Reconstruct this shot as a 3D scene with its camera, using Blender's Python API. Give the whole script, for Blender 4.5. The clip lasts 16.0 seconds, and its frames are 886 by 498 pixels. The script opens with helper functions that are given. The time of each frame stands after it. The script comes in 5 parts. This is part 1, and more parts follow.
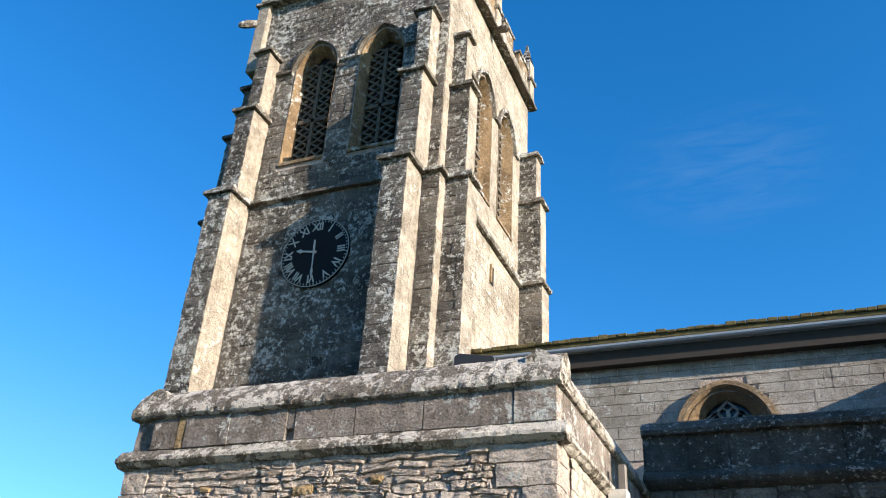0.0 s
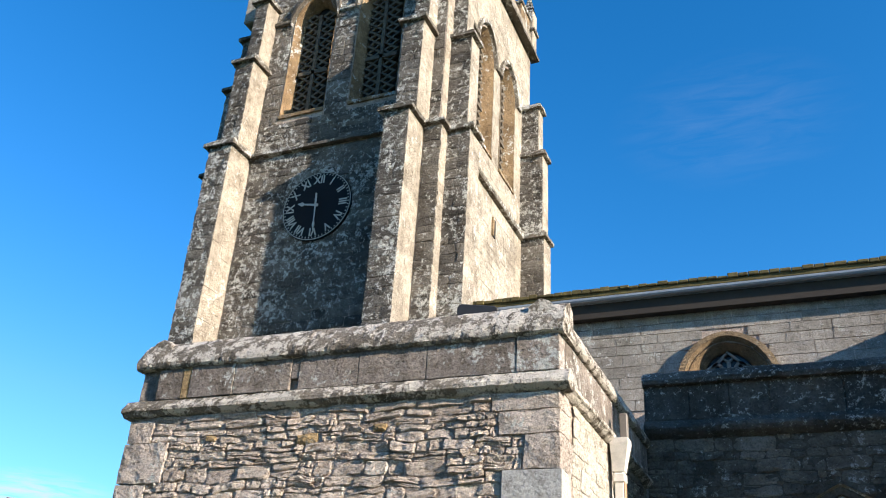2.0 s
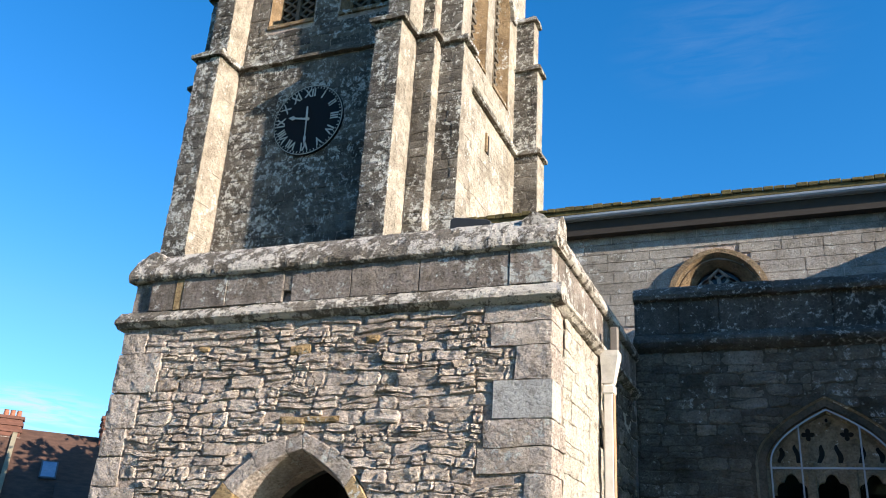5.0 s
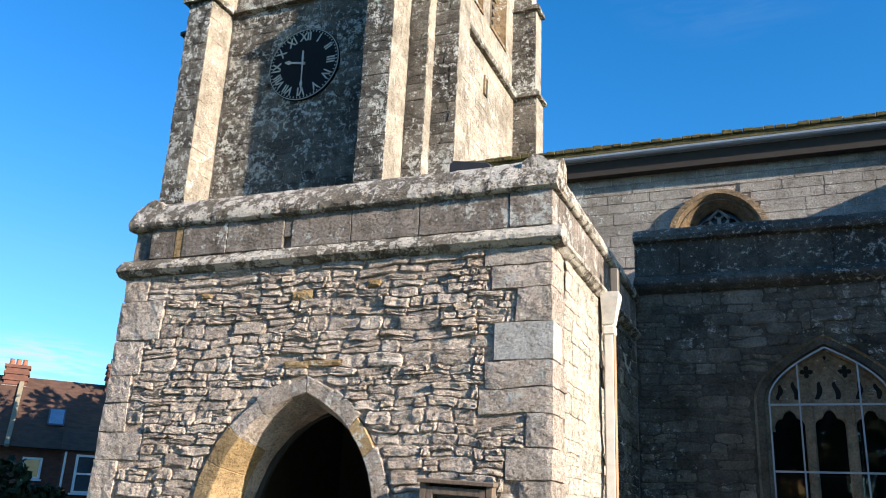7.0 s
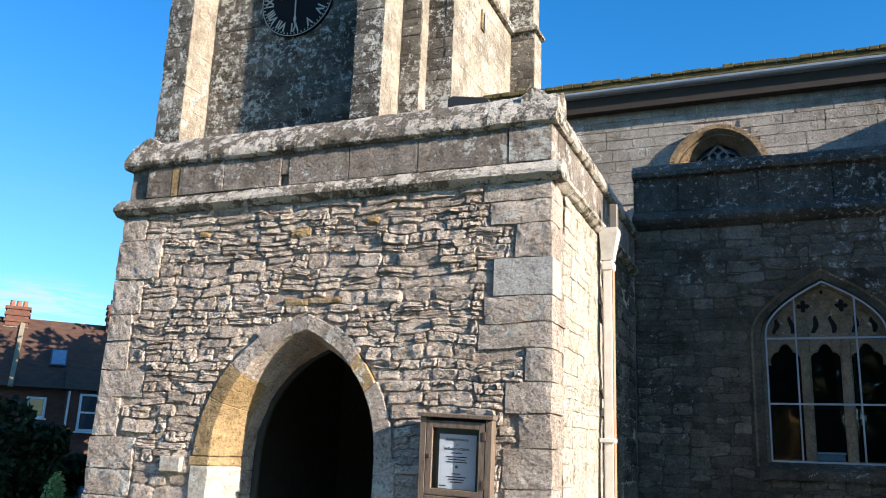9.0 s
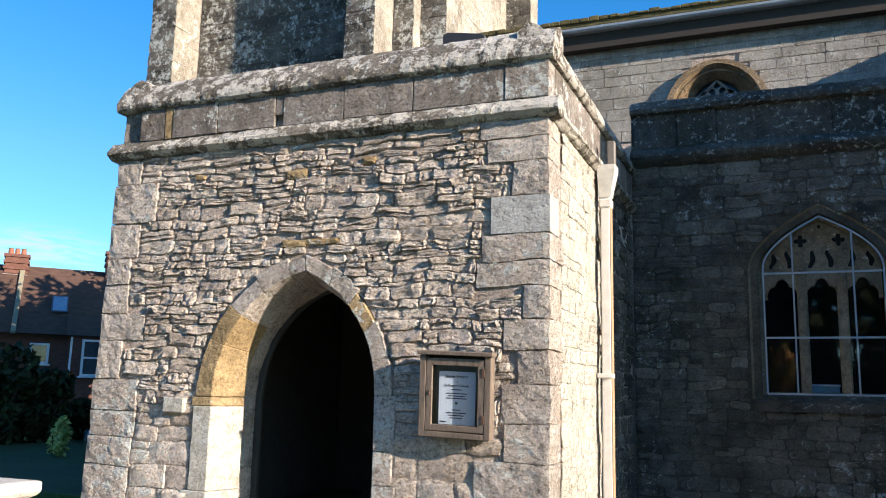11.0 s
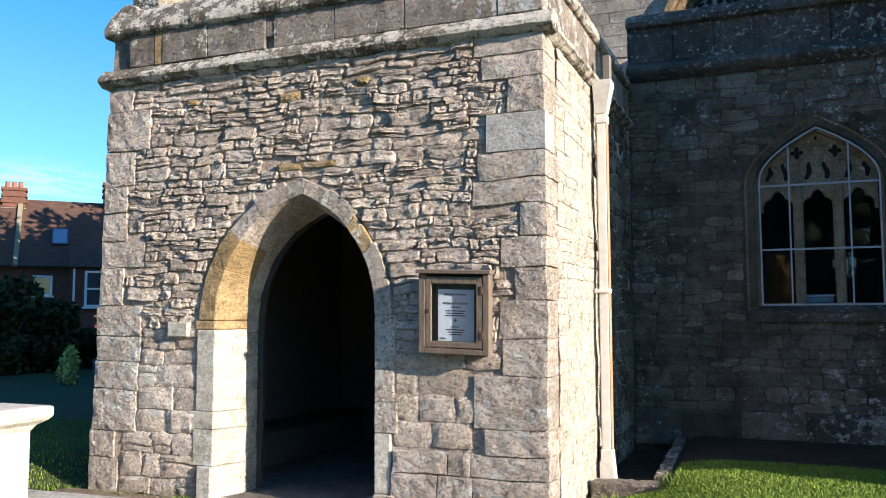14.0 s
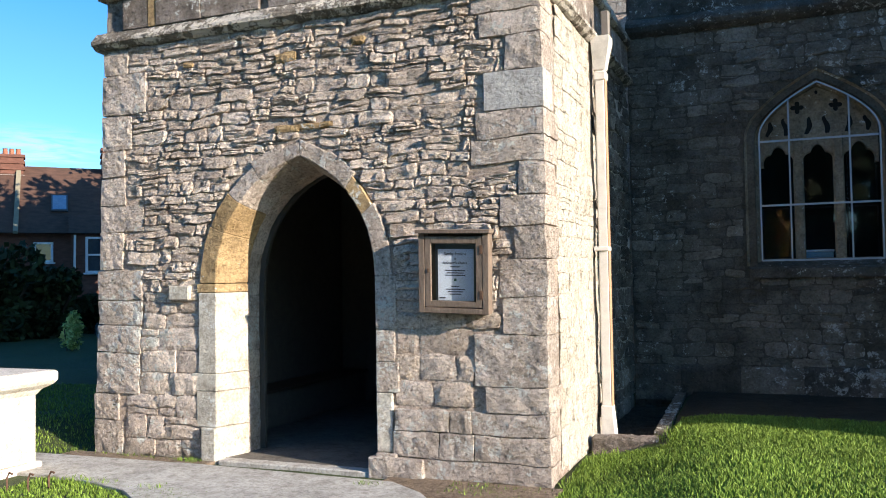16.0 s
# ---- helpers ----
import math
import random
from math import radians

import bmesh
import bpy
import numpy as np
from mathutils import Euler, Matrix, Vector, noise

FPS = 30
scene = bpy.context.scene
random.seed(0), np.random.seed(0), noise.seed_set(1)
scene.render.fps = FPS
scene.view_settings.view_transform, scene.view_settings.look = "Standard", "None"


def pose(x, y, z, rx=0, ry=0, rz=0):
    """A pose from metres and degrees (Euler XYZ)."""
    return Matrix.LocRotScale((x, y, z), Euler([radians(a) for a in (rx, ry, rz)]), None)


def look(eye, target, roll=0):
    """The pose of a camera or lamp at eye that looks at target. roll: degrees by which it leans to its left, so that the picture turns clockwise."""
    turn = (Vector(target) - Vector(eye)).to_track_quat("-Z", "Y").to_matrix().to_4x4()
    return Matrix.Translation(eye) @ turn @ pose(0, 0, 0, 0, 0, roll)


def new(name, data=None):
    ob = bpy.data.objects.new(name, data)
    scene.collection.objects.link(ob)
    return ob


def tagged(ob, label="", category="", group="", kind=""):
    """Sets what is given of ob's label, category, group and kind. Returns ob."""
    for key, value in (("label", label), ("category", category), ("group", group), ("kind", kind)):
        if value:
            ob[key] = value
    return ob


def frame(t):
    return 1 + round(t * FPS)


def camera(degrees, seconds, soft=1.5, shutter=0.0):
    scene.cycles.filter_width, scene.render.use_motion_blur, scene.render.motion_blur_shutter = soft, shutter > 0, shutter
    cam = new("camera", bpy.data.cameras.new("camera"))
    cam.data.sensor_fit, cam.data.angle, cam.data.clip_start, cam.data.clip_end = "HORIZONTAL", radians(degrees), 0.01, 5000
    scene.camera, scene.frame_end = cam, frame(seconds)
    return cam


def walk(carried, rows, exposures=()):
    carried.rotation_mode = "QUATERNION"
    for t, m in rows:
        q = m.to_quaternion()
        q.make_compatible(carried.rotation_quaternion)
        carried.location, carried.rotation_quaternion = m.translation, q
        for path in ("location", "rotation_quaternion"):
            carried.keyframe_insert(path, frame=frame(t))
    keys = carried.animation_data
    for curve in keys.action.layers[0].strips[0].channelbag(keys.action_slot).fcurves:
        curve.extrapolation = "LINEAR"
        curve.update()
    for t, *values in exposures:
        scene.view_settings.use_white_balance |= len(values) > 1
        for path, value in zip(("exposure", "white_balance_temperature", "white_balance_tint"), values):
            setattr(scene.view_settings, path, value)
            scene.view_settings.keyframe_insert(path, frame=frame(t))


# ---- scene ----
cam = camera(55.3, 16.0, 1.0)
PATH = [
    (0, (2.1, -7.649, 2.074), (1.392, -6.07, 3.077), 3.8),
    (0.5, (2.09, -7.649, 2.066), (1.377, -6.06, 3.049), 3.7),
    (1, (2.085, -7.635, 2.061), (1.367, -6.033, 3.019), 3.8),
    (1.5, (2.073, -7.628, 2.05), (1.352, -6.013, 2.984), 3.7),
    (2, (2.07, -7.617, 2.044), (1.345, -5.99, 2.953), 3.6),
    (2.5, (2.061, -7.603, 2.038), (1.336, -5.961, 2.918), 3.8),
    (3, (2.055, -7.593, 2.03), (1.331, -5.935, 2.882), 3.8),
    (3.5, (2.039, -7.569, 2.026), (1.314, -5.894, 2.844), 3.8),
    (4, (2.033, -7.553, 2.014), (1.307, -5.865, 2.804), 3.8),
    (6.5, (2.016, -7.528, 2.006), (1.284, -5.783, 2.653), 3.0),
    (7, (2.015, -7.525, 2.0), (1.277, -5.77, 2.615), 2.7),
    (7.5, (2.009, -7.521, 1.993), (1.271, -5.754, 2.574), 2.7),
    (8, (1.996, -7.511, 1.986), (1.258, -5.734, 2.529), 2.5),
    (8.5, (1.993, -7.509, 1.982), (1.253, -5.724, 2.495), 2.4),
    (9, (1.987, -7.5, 1.977), (1.246, -5.705, 2.455), 2.2),
    (11.5, (1.985, -7.475, 1.944), (1.242, -5.645, 2.26), 1.1),
    (12, (1.983, -7.465, 1.938), (1.239, -5.632, 2.229), 0.8),
    (12.5, (1.986, -7.458, 1.931), (1.243, -5.621, 2.2), 0.6),
    (13, (1.986, -7.453, 1.924), (1.245, -5.611, 2.161), 0.4),
    (13.5, (2.015, -7.502, 1.909), (1.27, -5.657, 2.114), 0.2),
    (14, (2.021, -7.507, 1.904), (1.273, -5.66, 2.07), -0.1),
    (14.5, (2.024, -7.504, 1.902), (1.274, -5.656, 2.043), -0.4),
    (15, (2.025, -7.5, 1.889), (1.273, -5.651, 2.006), -0.6),
    (15.5, (2.026, -7.499, 1.891), (1.273, -5.649, 1.992), -0.8),
    (16, (2.031, -7.501, 1.889), (1.279, -5.649, 1.964), -0.9),
]
EXPOSURES = [(0.0, 1.18), (9.0, 1.19), (16.0, 1.22)]
SKY_STRENGTH, SUN_STRENGTH = 0.092, 5.0
CLOUD_A, CLOUD_B = (48.0, 8.3), (1.8, 34.8)
walk(cam, [(t, look(eye, target, roll)) for t, eye, target, roll in PATH], EXPOSURES)

# ---- world and sun ----
SUN_TO = Vector((4.4, -1.09, 1.57)).normalized()
world = bpy.data.worlds.new("sky")
scene.world = world
world.use_nodes = True
wn = world.node_tree
sky = wn.nodes.new("ShaderNodeTexSky")
sky.sky_type = 'NISHITA'
sky.sun_disc = False
sky.sun_elevation = math.asin(SUN_TO.z)
sky.sun_rotation = math.atan2(SUN_TO.x, SUN_TO.y)
sky.air_density, sky.dust_density, sky.ozone_density = 1.0, 0.9, 1.2
deep = wn.nodes.new("ShaderNodeHueSaturation")
deep.inputs["Saturation"].default_value = 1.28
wn.links.new(sky.outputs[0], deep.inputs["Color"])
clear_air = wn.nodes.new("ShaderNodeMix")
clear_air.data_type, clear_air.blend_type = 'RGBA', 'MULTIPLY'
clear_air.inputs[0].default_value = 1.0
clear_air.inputs[7].default_value = (0.42, 0.96, 1.25, 1)
wn.links.new(deep.outputs[0], clear_air.inputs[6])
bands = wn.nodes.new("ShaderNodeSeparateColor")
wn.links.new(clear_air.outputs[2], bands.inputs[0])
air = wn.nodes.new("ShaderNodeCombineColor")


def sky_math(op, a, b):
    n = wn.nodes.new("ShaderNodeMath")
    n.operation = op
    for key, v in ((0, a), (1, b)):
        if isinstance(v, bpy.types.NodeSocket):
            wn.links.new(v, n.inputs[key])
        else:
            n.inputs[key].default_value = v
    return n.outputs[0]


# thin clear air: little red overhead, paler towards the horizon
red = sky_math('MINIMUM', sky_math('MULTIPLY', sky_math('POWER', bands.outputs[0], 1.7), 1.75), sky_math('MULTIPLY', bands.outputs[0], 1.35))
wn.links.new(red, air.inputs[0])
wn.links.new(sky_math('MULTIPLY', bands.outputs[1], 0.98), air.inputs[1])
wn.links.new(sky_math('MULTIPLY', bands.outputs[2], 1.07), air.inputs[2])
wn.links.new(air.outputs[0], wn.nodes["Background"].inputs[0])
wn.nodes["Background"].inputs[1].default_value = SKY_STRENGTH
sun_data = bpy.data.lights.new("sun", 'SUN')
sun_data.energy, sun_data.angle, sun_data.color = SUN_STRENGTH, radians(0.5), (1.0, 0.872, 0.745)
sun = new("sun", sun_data)
sun.matrix_world = look((0, 0, 60), Vector((0, 0, 60)) - SUN_TO)


# ---- mesh helpers ----
class M:
    """Vertices and faces that become one mesh."""

    def __init__(self):
        self.v, self.f = [], []

    def add(self, verts, faces):
        n = len(self.v)
        self.v.extend([tuple(p) for p in verts])
        self.f.extend([tuple(i + n for i in f) for f in faces])
        return self

    def box(self, x0, y0, z0, x1, y1, z1):
        v = [(x0, y0, z0), (x1, y0, z0), (x1, y1, z0), (x0, y1, z0), (x0, y0, z1), (x1, y0, z1), (x1, y1, z1), (x0, y1, z1)]
        return self.add(v, [(3, 2, 1, 0), (4, 5, 6, 7), (0, 1, 5, 4), (1, 2, 6, 5), (2, 3, 7, 6), (3, 0, 4, 7)])

    def loft(self, rings, closed=False):
        """Skin over rings of equally many points; the ends are capped."""
        k, n = len(rings[0]), len(rings)
        v = [p for ring in rings for p in ring]
        f = []
        for a in range(n if closed else n - 1):
            b = (a + 1) % n
            f += [(a * k + i, a * k + (i + 1) % k, b * k + (i + 1) % k, b * k + i) for i in range(k)]
        if not closed:
            f += [tuple(range(k))[::-1], tuple((n - 1) * k + i for i in range(k))]
        return self.add(v, f)

    def tube(self, pts, r, k=8):
        rings = []
        for i, p in enumerate(pts):
            p = Vector(p)
            d = (Vector(pts[min(i + 1, len(pts) - 1)]) - Vector(pts[max(i - 1, 0)])).normalized()
            u = d.cross(Vector((0.3, 0.2, 1)) if abs(d.z) < 0.9 else Vector((1, 0.2, 0))).normalized()
            w = d.cross(u)
            rings.append([p + r * (math.cos(a) * u + math.sin(a) * w) for a in [j * math.tau / k for j in range(k)]])
        return self.loft(rings)

    def moved(self, m):
        self.v = [tuple(m @ Vector(p)) for p in self.v]
        return self

    def mesh(self, name, bevel=0.0, smooth=False, segments=1):
        me = bpy.data.meshes.new(name)
        me.from_pydata(self.v, [], self.f)
        bm = bmesh.new()
        bm.from_mesh(me)
        bmesh.ops.recalc_face_normals(bm, faces=bm.faces)
        if bevel:
            edges = [e for e in bm.edges if len(e.link_faces) == 2 and e.calc_face_angle(0) > 0.5]
            bmesh.ops.bevel(bm, geom=edges, offset=bevel, segments=segments, affect='EDGES', clamp_overlap=True)
        bm.to_mesh(me)
        bm.free()
        if smooth:
            me.polygons.foreach_set("use_smooth", [True] * len(me.polygons))
        return me


def thing(name, at, label, category, kind="", group=""):
    ob = new(name)
    ob.empty_display_size = 0.2
    ob.location = at
    ob.matrix_basis = Matrix.Translation(at)
    return tagged(ob, label, category, group, kind)


WORLD_OF = {}


def part(name, m, material, parent, label="", bevel=0.0, smooth=False, kind="", segments=1):
    """One mesh object in world places under a thing or a part."""
    me = m if isinstance(m, bpy.types.Mesh) else m.mesh(name, bevel, smooth, segments)
    if not me.materials:
        me.materials.append(material)
    ob = new(name, me)
    if parent.name not in WORLD_OF:
        WORLD_OF[parent.name] = parent.matrix_basis.copy()
    ob.parent = parent
    ob.matrix_parent_inverse = WORLD_OF[parent.name].inverted()
    WORLD_OF[ob.name] = Matrix()
    return tagged(ob, label, kind=kind)


def single(name, m, material, label, category, kind="", bevel=0.0, smooth=False, group=""):
    me = m if isinstance(m, bpy.types.Mesh) else m.mesh(name, bevel, smooth)
    me.materials.append(material)
    ob = new(name, me)
    WORLD_OF[ob.name] = Matrix()
    return tagged(ob, label, category, group, kind)


# ---- materials ----
def graph(name):
    mat = bpy.data.materials.new(name)
    mat.use_nodes = True
    nt = mat.node_tree
    return mat, nt, nt.nodes["Principled BSDF"]


def node(nt, kind, **inputs):
    n = nt.nodes.new(kind)
    for k, v in inputs.items():
        key = int(k[1:]) if k[0] == "i" and k[1:].isdigit() else k
        if isinstance(v, bpy.types.NodeSocket):
            nt.links.new(v, n.inputs[key])
        else:
            n.inputs[key].default_value = v
    return n


def ramp(nt, fac, stops, mode='LINEAR'):
    n = nt.nodes.new("ShaderNodeValToRGB")
    n.color_ramp.interpolation = mode
    while len(n.color_ramp.elements) < len(stops):
        n.color_ramp.elements.new(0.5)
    for e, (p, c) in zip(n.color_ramp.elements, stops):
        e.position, e.color = p, (*c, 1) if len(c) == 3 else c
    nt.links.new(fac, n.inputs[0])
    return n.outputs[0]


def mix(nt, mode, fac, a, b):
    n = nt.nodes.new("ShaderNodeMix")
    n.data_type, n.blend_type = 'RGBA', mode
    for key, v in ((0, fac), (6, a), (7, b)):
        if isinstance(v, bpy.types.NodeSocket):
            nt.links.new(v, n.inputs[key])
        else:
            n.inputs[key].default_value = v if key == 0 else (*v, 1)
    return n.outputs[2]


def fbm(nt, scale, detail=4.0, rough=0.6, stretch=(1, 1, 1), offset=(0, 0, 0)):
    geo = nt.nodes.new("ShaderNodeNewGeometry")
    mp = nt.nodes.new("ShaderNodeMapping")
    mp.inputs["Scale"].default_value, mp.inputs["Location"].default_value = stretch, offset
    nt.links.new(geo.outputs["Position"], mp.inputs[0])
    n = node(nt, "ShaderNodeTexNoise", Vector=mp.outputs[0], Scale=scale, Detail=detail, Roughness=rough)
    return n.outputs[0]


def grey(v):
    return (v, v, v)


def stone(name, colours, lichen=0.3, dark=0.5, single_piece=True, relief=0.6, ochre=0.0, lichen_colour=(0.56, 0.56, 0.52), spot=5.0, rough=0.92, streak=0.0):
    """Weathered limestone: each piece its own tone, stains, lichen blooms, pitted relief."""
    mat, nt, bsdf = graph(name)
    if single_piece:
        rnd = nt.nodes.new("ShaderNodeObjectInfo").outputs["Random"]
    else:
        rnd = nt.nodes.new("ShaderNodeNewGeometry").outputs["Random Per Island"]
    colours = list(colours) if len(colours) > 1 else list(colours) * 2
    n = len(colours)
    stops = [(i / max(n - 1, 1) * (1 - ochre), c) for i, c in enumerate(colours)]
    if ochre:
        stops += [(1 - ochre * 0.98, (0.40, 0.23, 0.09))]
    col = ramp(nt, rnd, stops)
    grain = fbm(nt, 34, 5, 0.7)
    stain = fbm(nt, 1.3, 5, 0.65)
    mid = fbm(nt, 7.0, 5, 0.7, offset=(3, 1, 7))
    col = mix(nt, 'MULTIPLY', 1.0, col, ramp(nt, grain, [(0.28, grey(0.50)), (0.5, grey(0.92)), (0.75, grey(1.22))]))
    col = mix(nt, 'MULTIPLY', dark, col, ramp(nt, stain, [(0.34, (0.36, 0.34, 0.31)), (0.60, grey(1.0)), (0.8, (1.12, 1.08, 1.0))]))
    col = mix(nt, 'MULTIPLY', 0.8, col, ramp(nt, mid, [(0.30, (0.52, 0.49, 0.45)), (0.5, grey(0.98)), (0.72, grey(1.15))]))
    if streak:
        run = fbm(nt, 2.6, 4, 0.6, stretch=(1, 1, 0.12), offset=(5, 2, 1))
        col = mix(nt, 'MULTIPLY', streak, col, ramp(nt, run, [(0.36, grey(0.42)), (0.62, grey(1.05))]))
    if lichen:
        blot = fbm(nt, spot, 8, 0.76, offset=(11, 4, 2))
        patch = fbm(nt, 0.7, 3, 0.5, offset=(1, 9, 5))
        crumbs = fbm(nt, spot * 5.5, 4, 0.7, offset=(3, 7, 9))
        total = mix(nt, 'ADD', 0.35, mix(nt, 'ADD', 0.35, blot, patch), crumbs)
        fac = ramp(nt, total, [(1.0 - 0.28 * lichen, grey(0)), (1.055 - 0.28 * lichen, grey(0.95))])
        col = mix(nt, 'MIX', fac, col, lichen_colour)
    bsdf.inputs["Roughness"].default_value = rough
    bsdf.inputs["Specular IOR Level"].default_value = 0.25
    rough_n = fbm(nt, 16, 6, 0.75, stretch=(1, 1, 1.5), offset=(2, 2, 2))
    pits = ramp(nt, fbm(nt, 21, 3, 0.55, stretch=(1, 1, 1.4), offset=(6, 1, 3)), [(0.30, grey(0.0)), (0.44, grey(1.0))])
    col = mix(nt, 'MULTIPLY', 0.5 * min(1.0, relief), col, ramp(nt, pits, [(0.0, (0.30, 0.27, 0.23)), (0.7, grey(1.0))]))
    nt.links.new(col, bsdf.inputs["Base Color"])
    b0 = node(nt, "ShaderNodeBump", Height=pits, Strength=min(1.0, relief), Distance=0.02)
    b1 = node(nt, "ShaderNodeBump", Height=rough_n, Strength=min(1.0, relief), Distance=0.05, Normal=b0.outputs[0])
    b2 = node(nt, "ShaderNodeBump", Height=grain, Strength=min(1.0, relief * 0.9), Distance=0.016, Normal=b1.outputs[0])
    nt.links.new(b2.outputs[0], bsdf.inputs["Normal"])
    return mat


def plain(name, colour, rough=0.6, metal=0.0, vary=0.25, scale=9.0, bump=0.15, spec=0.4, stretch=(1, 1, 1)):
    mat, nt, bsdf = graph(name)
    a = fbm(nt, scale, 5, 0.65, stretch=stretch)
    b = fbm(nt, scale * 7, 3, 0.6, stretch=stretch, offset=(4, 4, 4))
    col = mix(nt, 'MULTIPLY', vary, colour, ramp(nt, a, [(0.3, grey(0.35)), (0.7, grey(1.4))]))
    col = mix(nt, 'MULTIPLY', vary * 0.7, col, ramp(nt, b, [(0.3, grey(0.5)), (0.7, grey(1.3))]))
    nt.links.new(col, bsdf.inputs["Base Color"])
    bsdf.inputs["Roughness"].default_value, bsdf.inputs["Metallic"].default_value = rough, metal
    bsdf.inputs["Specular IOR Level"].default_value = spec
    if bump:
        bp = node(nt, "ShaderNodeBump", Height=b, Strength=bump, Distance=0.01)
        nt.links.new(bp.outputs[0], bsdf.inputs["Normal"])
    return mat


RUBBLE = [(0.539, 0.441, 0.364), (0.744, 0.624, 0.524), (0.617, 0.513, 0.438), (0.835, 0.71, 0.603), (0.68, 0.563, 0.462), (0.771, 0.654, 0.567)]
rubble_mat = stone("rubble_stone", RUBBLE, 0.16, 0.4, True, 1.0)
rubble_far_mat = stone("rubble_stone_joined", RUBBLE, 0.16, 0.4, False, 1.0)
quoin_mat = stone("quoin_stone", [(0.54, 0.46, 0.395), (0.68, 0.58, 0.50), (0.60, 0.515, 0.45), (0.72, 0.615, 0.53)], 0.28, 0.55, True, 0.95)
new_stone_mat = stone("sawn_stone", [(0.47, 0.448, 0.414)], 0.0, 0.25, True, 0.25)
jamb_mat = stone("jamb_stone", [(0.489, 0.446, 0.376), (0.545, 0.503, 0.428)], 0.2, 0.3, True, 0.3)
ochre_mat = stone("ochre_stone", [(0.42, 0.285, 0.14), (0.49, 0.355, 0.195)], 0.22, 0.55, True, 0.6)
coping_mat = stone("coping_stone", [(0.24, 0.205, 0.165), (0.32, 0.28, 0.23)], 0.60, 0.8, True, 1.0, lichen_colour=(0.68, 0.62, 0.54), spot=6.0)
parapet_mat = stone("parapet_ashlar", [(0.36, 0.305, 0.262), (0.48, 0.41, 0.355), (0.41, 0.352, 0.31)], 0.3, 0.75, True, 0.9, streak=0.6)
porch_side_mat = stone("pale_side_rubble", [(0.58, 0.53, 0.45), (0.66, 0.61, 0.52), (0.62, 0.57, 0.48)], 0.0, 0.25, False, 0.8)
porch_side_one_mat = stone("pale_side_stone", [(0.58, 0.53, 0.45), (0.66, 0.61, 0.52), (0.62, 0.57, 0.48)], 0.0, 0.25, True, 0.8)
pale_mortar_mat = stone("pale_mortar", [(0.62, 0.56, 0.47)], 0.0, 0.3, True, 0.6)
dim_mortar_mat = stone("shade_toned_mortar", [(0.149, 0.13, 0.101)], 0.0, 0.7, True, 0.7)
mortar_mat = stone("lime_mortar", [(0.60, 0.49, 0.41)], 0.0, 0.5, True, 0.9)
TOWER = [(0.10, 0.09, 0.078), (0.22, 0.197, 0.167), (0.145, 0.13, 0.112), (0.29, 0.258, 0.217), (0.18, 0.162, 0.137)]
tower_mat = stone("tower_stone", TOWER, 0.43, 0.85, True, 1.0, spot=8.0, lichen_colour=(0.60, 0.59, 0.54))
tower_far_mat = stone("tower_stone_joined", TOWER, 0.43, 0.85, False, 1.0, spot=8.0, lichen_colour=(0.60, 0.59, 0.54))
cream_mat = stone("tower_ashlar_sunlit_tone", [(0.42, 0.365, 0.29), (0.53, 0.465, 0.38), (0.47, 0.415, 0.335)], 0.22, 0.7, False, 0.8)
string_mat = stone("string_course_stone", [(0.15, 0.13, 0.105), (0.24, 0.21, 0.17)], 0.42, 0.7, True, 0.9, spot=6.0)
hamstone_mat = stone("dressed_ochre_stone", [(0.33, 0.225, 0.125), (0.38, 0.28, 0.17)], 0.3, 0.8, True, 0.9)
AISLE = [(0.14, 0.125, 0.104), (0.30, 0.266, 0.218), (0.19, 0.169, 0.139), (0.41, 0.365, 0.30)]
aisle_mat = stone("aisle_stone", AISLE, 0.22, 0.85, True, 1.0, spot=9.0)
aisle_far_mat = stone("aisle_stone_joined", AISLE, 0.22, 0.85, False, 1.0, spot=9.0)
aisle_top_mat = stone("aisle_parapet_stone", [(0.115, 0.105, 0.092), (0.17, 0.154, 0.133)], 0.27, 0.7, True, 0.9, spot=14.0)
tracery_mat = stone("tracery_stone", [(0.30, 0.245, 0.17)], 0.1, 0.5, True, 0.5)
clerestory_mat = stone("clerestory_ashlar", [(0.35, 0.32, 0.275), (0.42, 0.385, 0.335), (0.385, 0.355, 0.31)], 0.2, 0.5, True, 0.6)
paving_mat = stone("path_paving", [(0.465, 0.445, 0.405), (0.51, 0.485, 0.44)], 0.0, 0.45, True, 0.25)
tomb_mat = stone("tomb_stone", [(0.612, 0.567, 0.495)], 0.2, 0.25, True, 0.2)
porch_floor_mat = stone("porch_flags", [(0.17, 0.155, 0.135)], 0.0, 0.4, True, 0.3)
soil_and_shade_mat = stone("soil_and_shade", [(0.07, 0.058, 0.042)], 0.0, 0.5, True, 1.0)
soil_mat = stone("bare_soil", [(0.313, 0.235, 0.167)], 0.0, 0.5, True, 1.0)
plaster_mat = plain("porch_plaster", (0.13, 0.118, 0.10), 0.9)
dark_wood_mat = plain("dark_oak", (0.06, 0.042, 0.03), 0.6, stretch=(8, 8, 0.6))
board_wood_mat = plain("weathered_oak", (0.185, 0.135, 0.10), 0.75, vary=0.6, scale=6, bump=0.4, stretch=(6, 6, 1))
lead_mat = plain("lead_sheet", (0.10, 0.105, 0.115), 0.5, 0.3)
gutter_mat = plain("grey_gutter", (0.36, 0.40, 0.46), 0.35, 0.0, 0.2)
pipe_side_mat = plain("bare_tan_pipe_side", (0.46, 0.275, 0.165), 0.55, 0.0, 0.3)
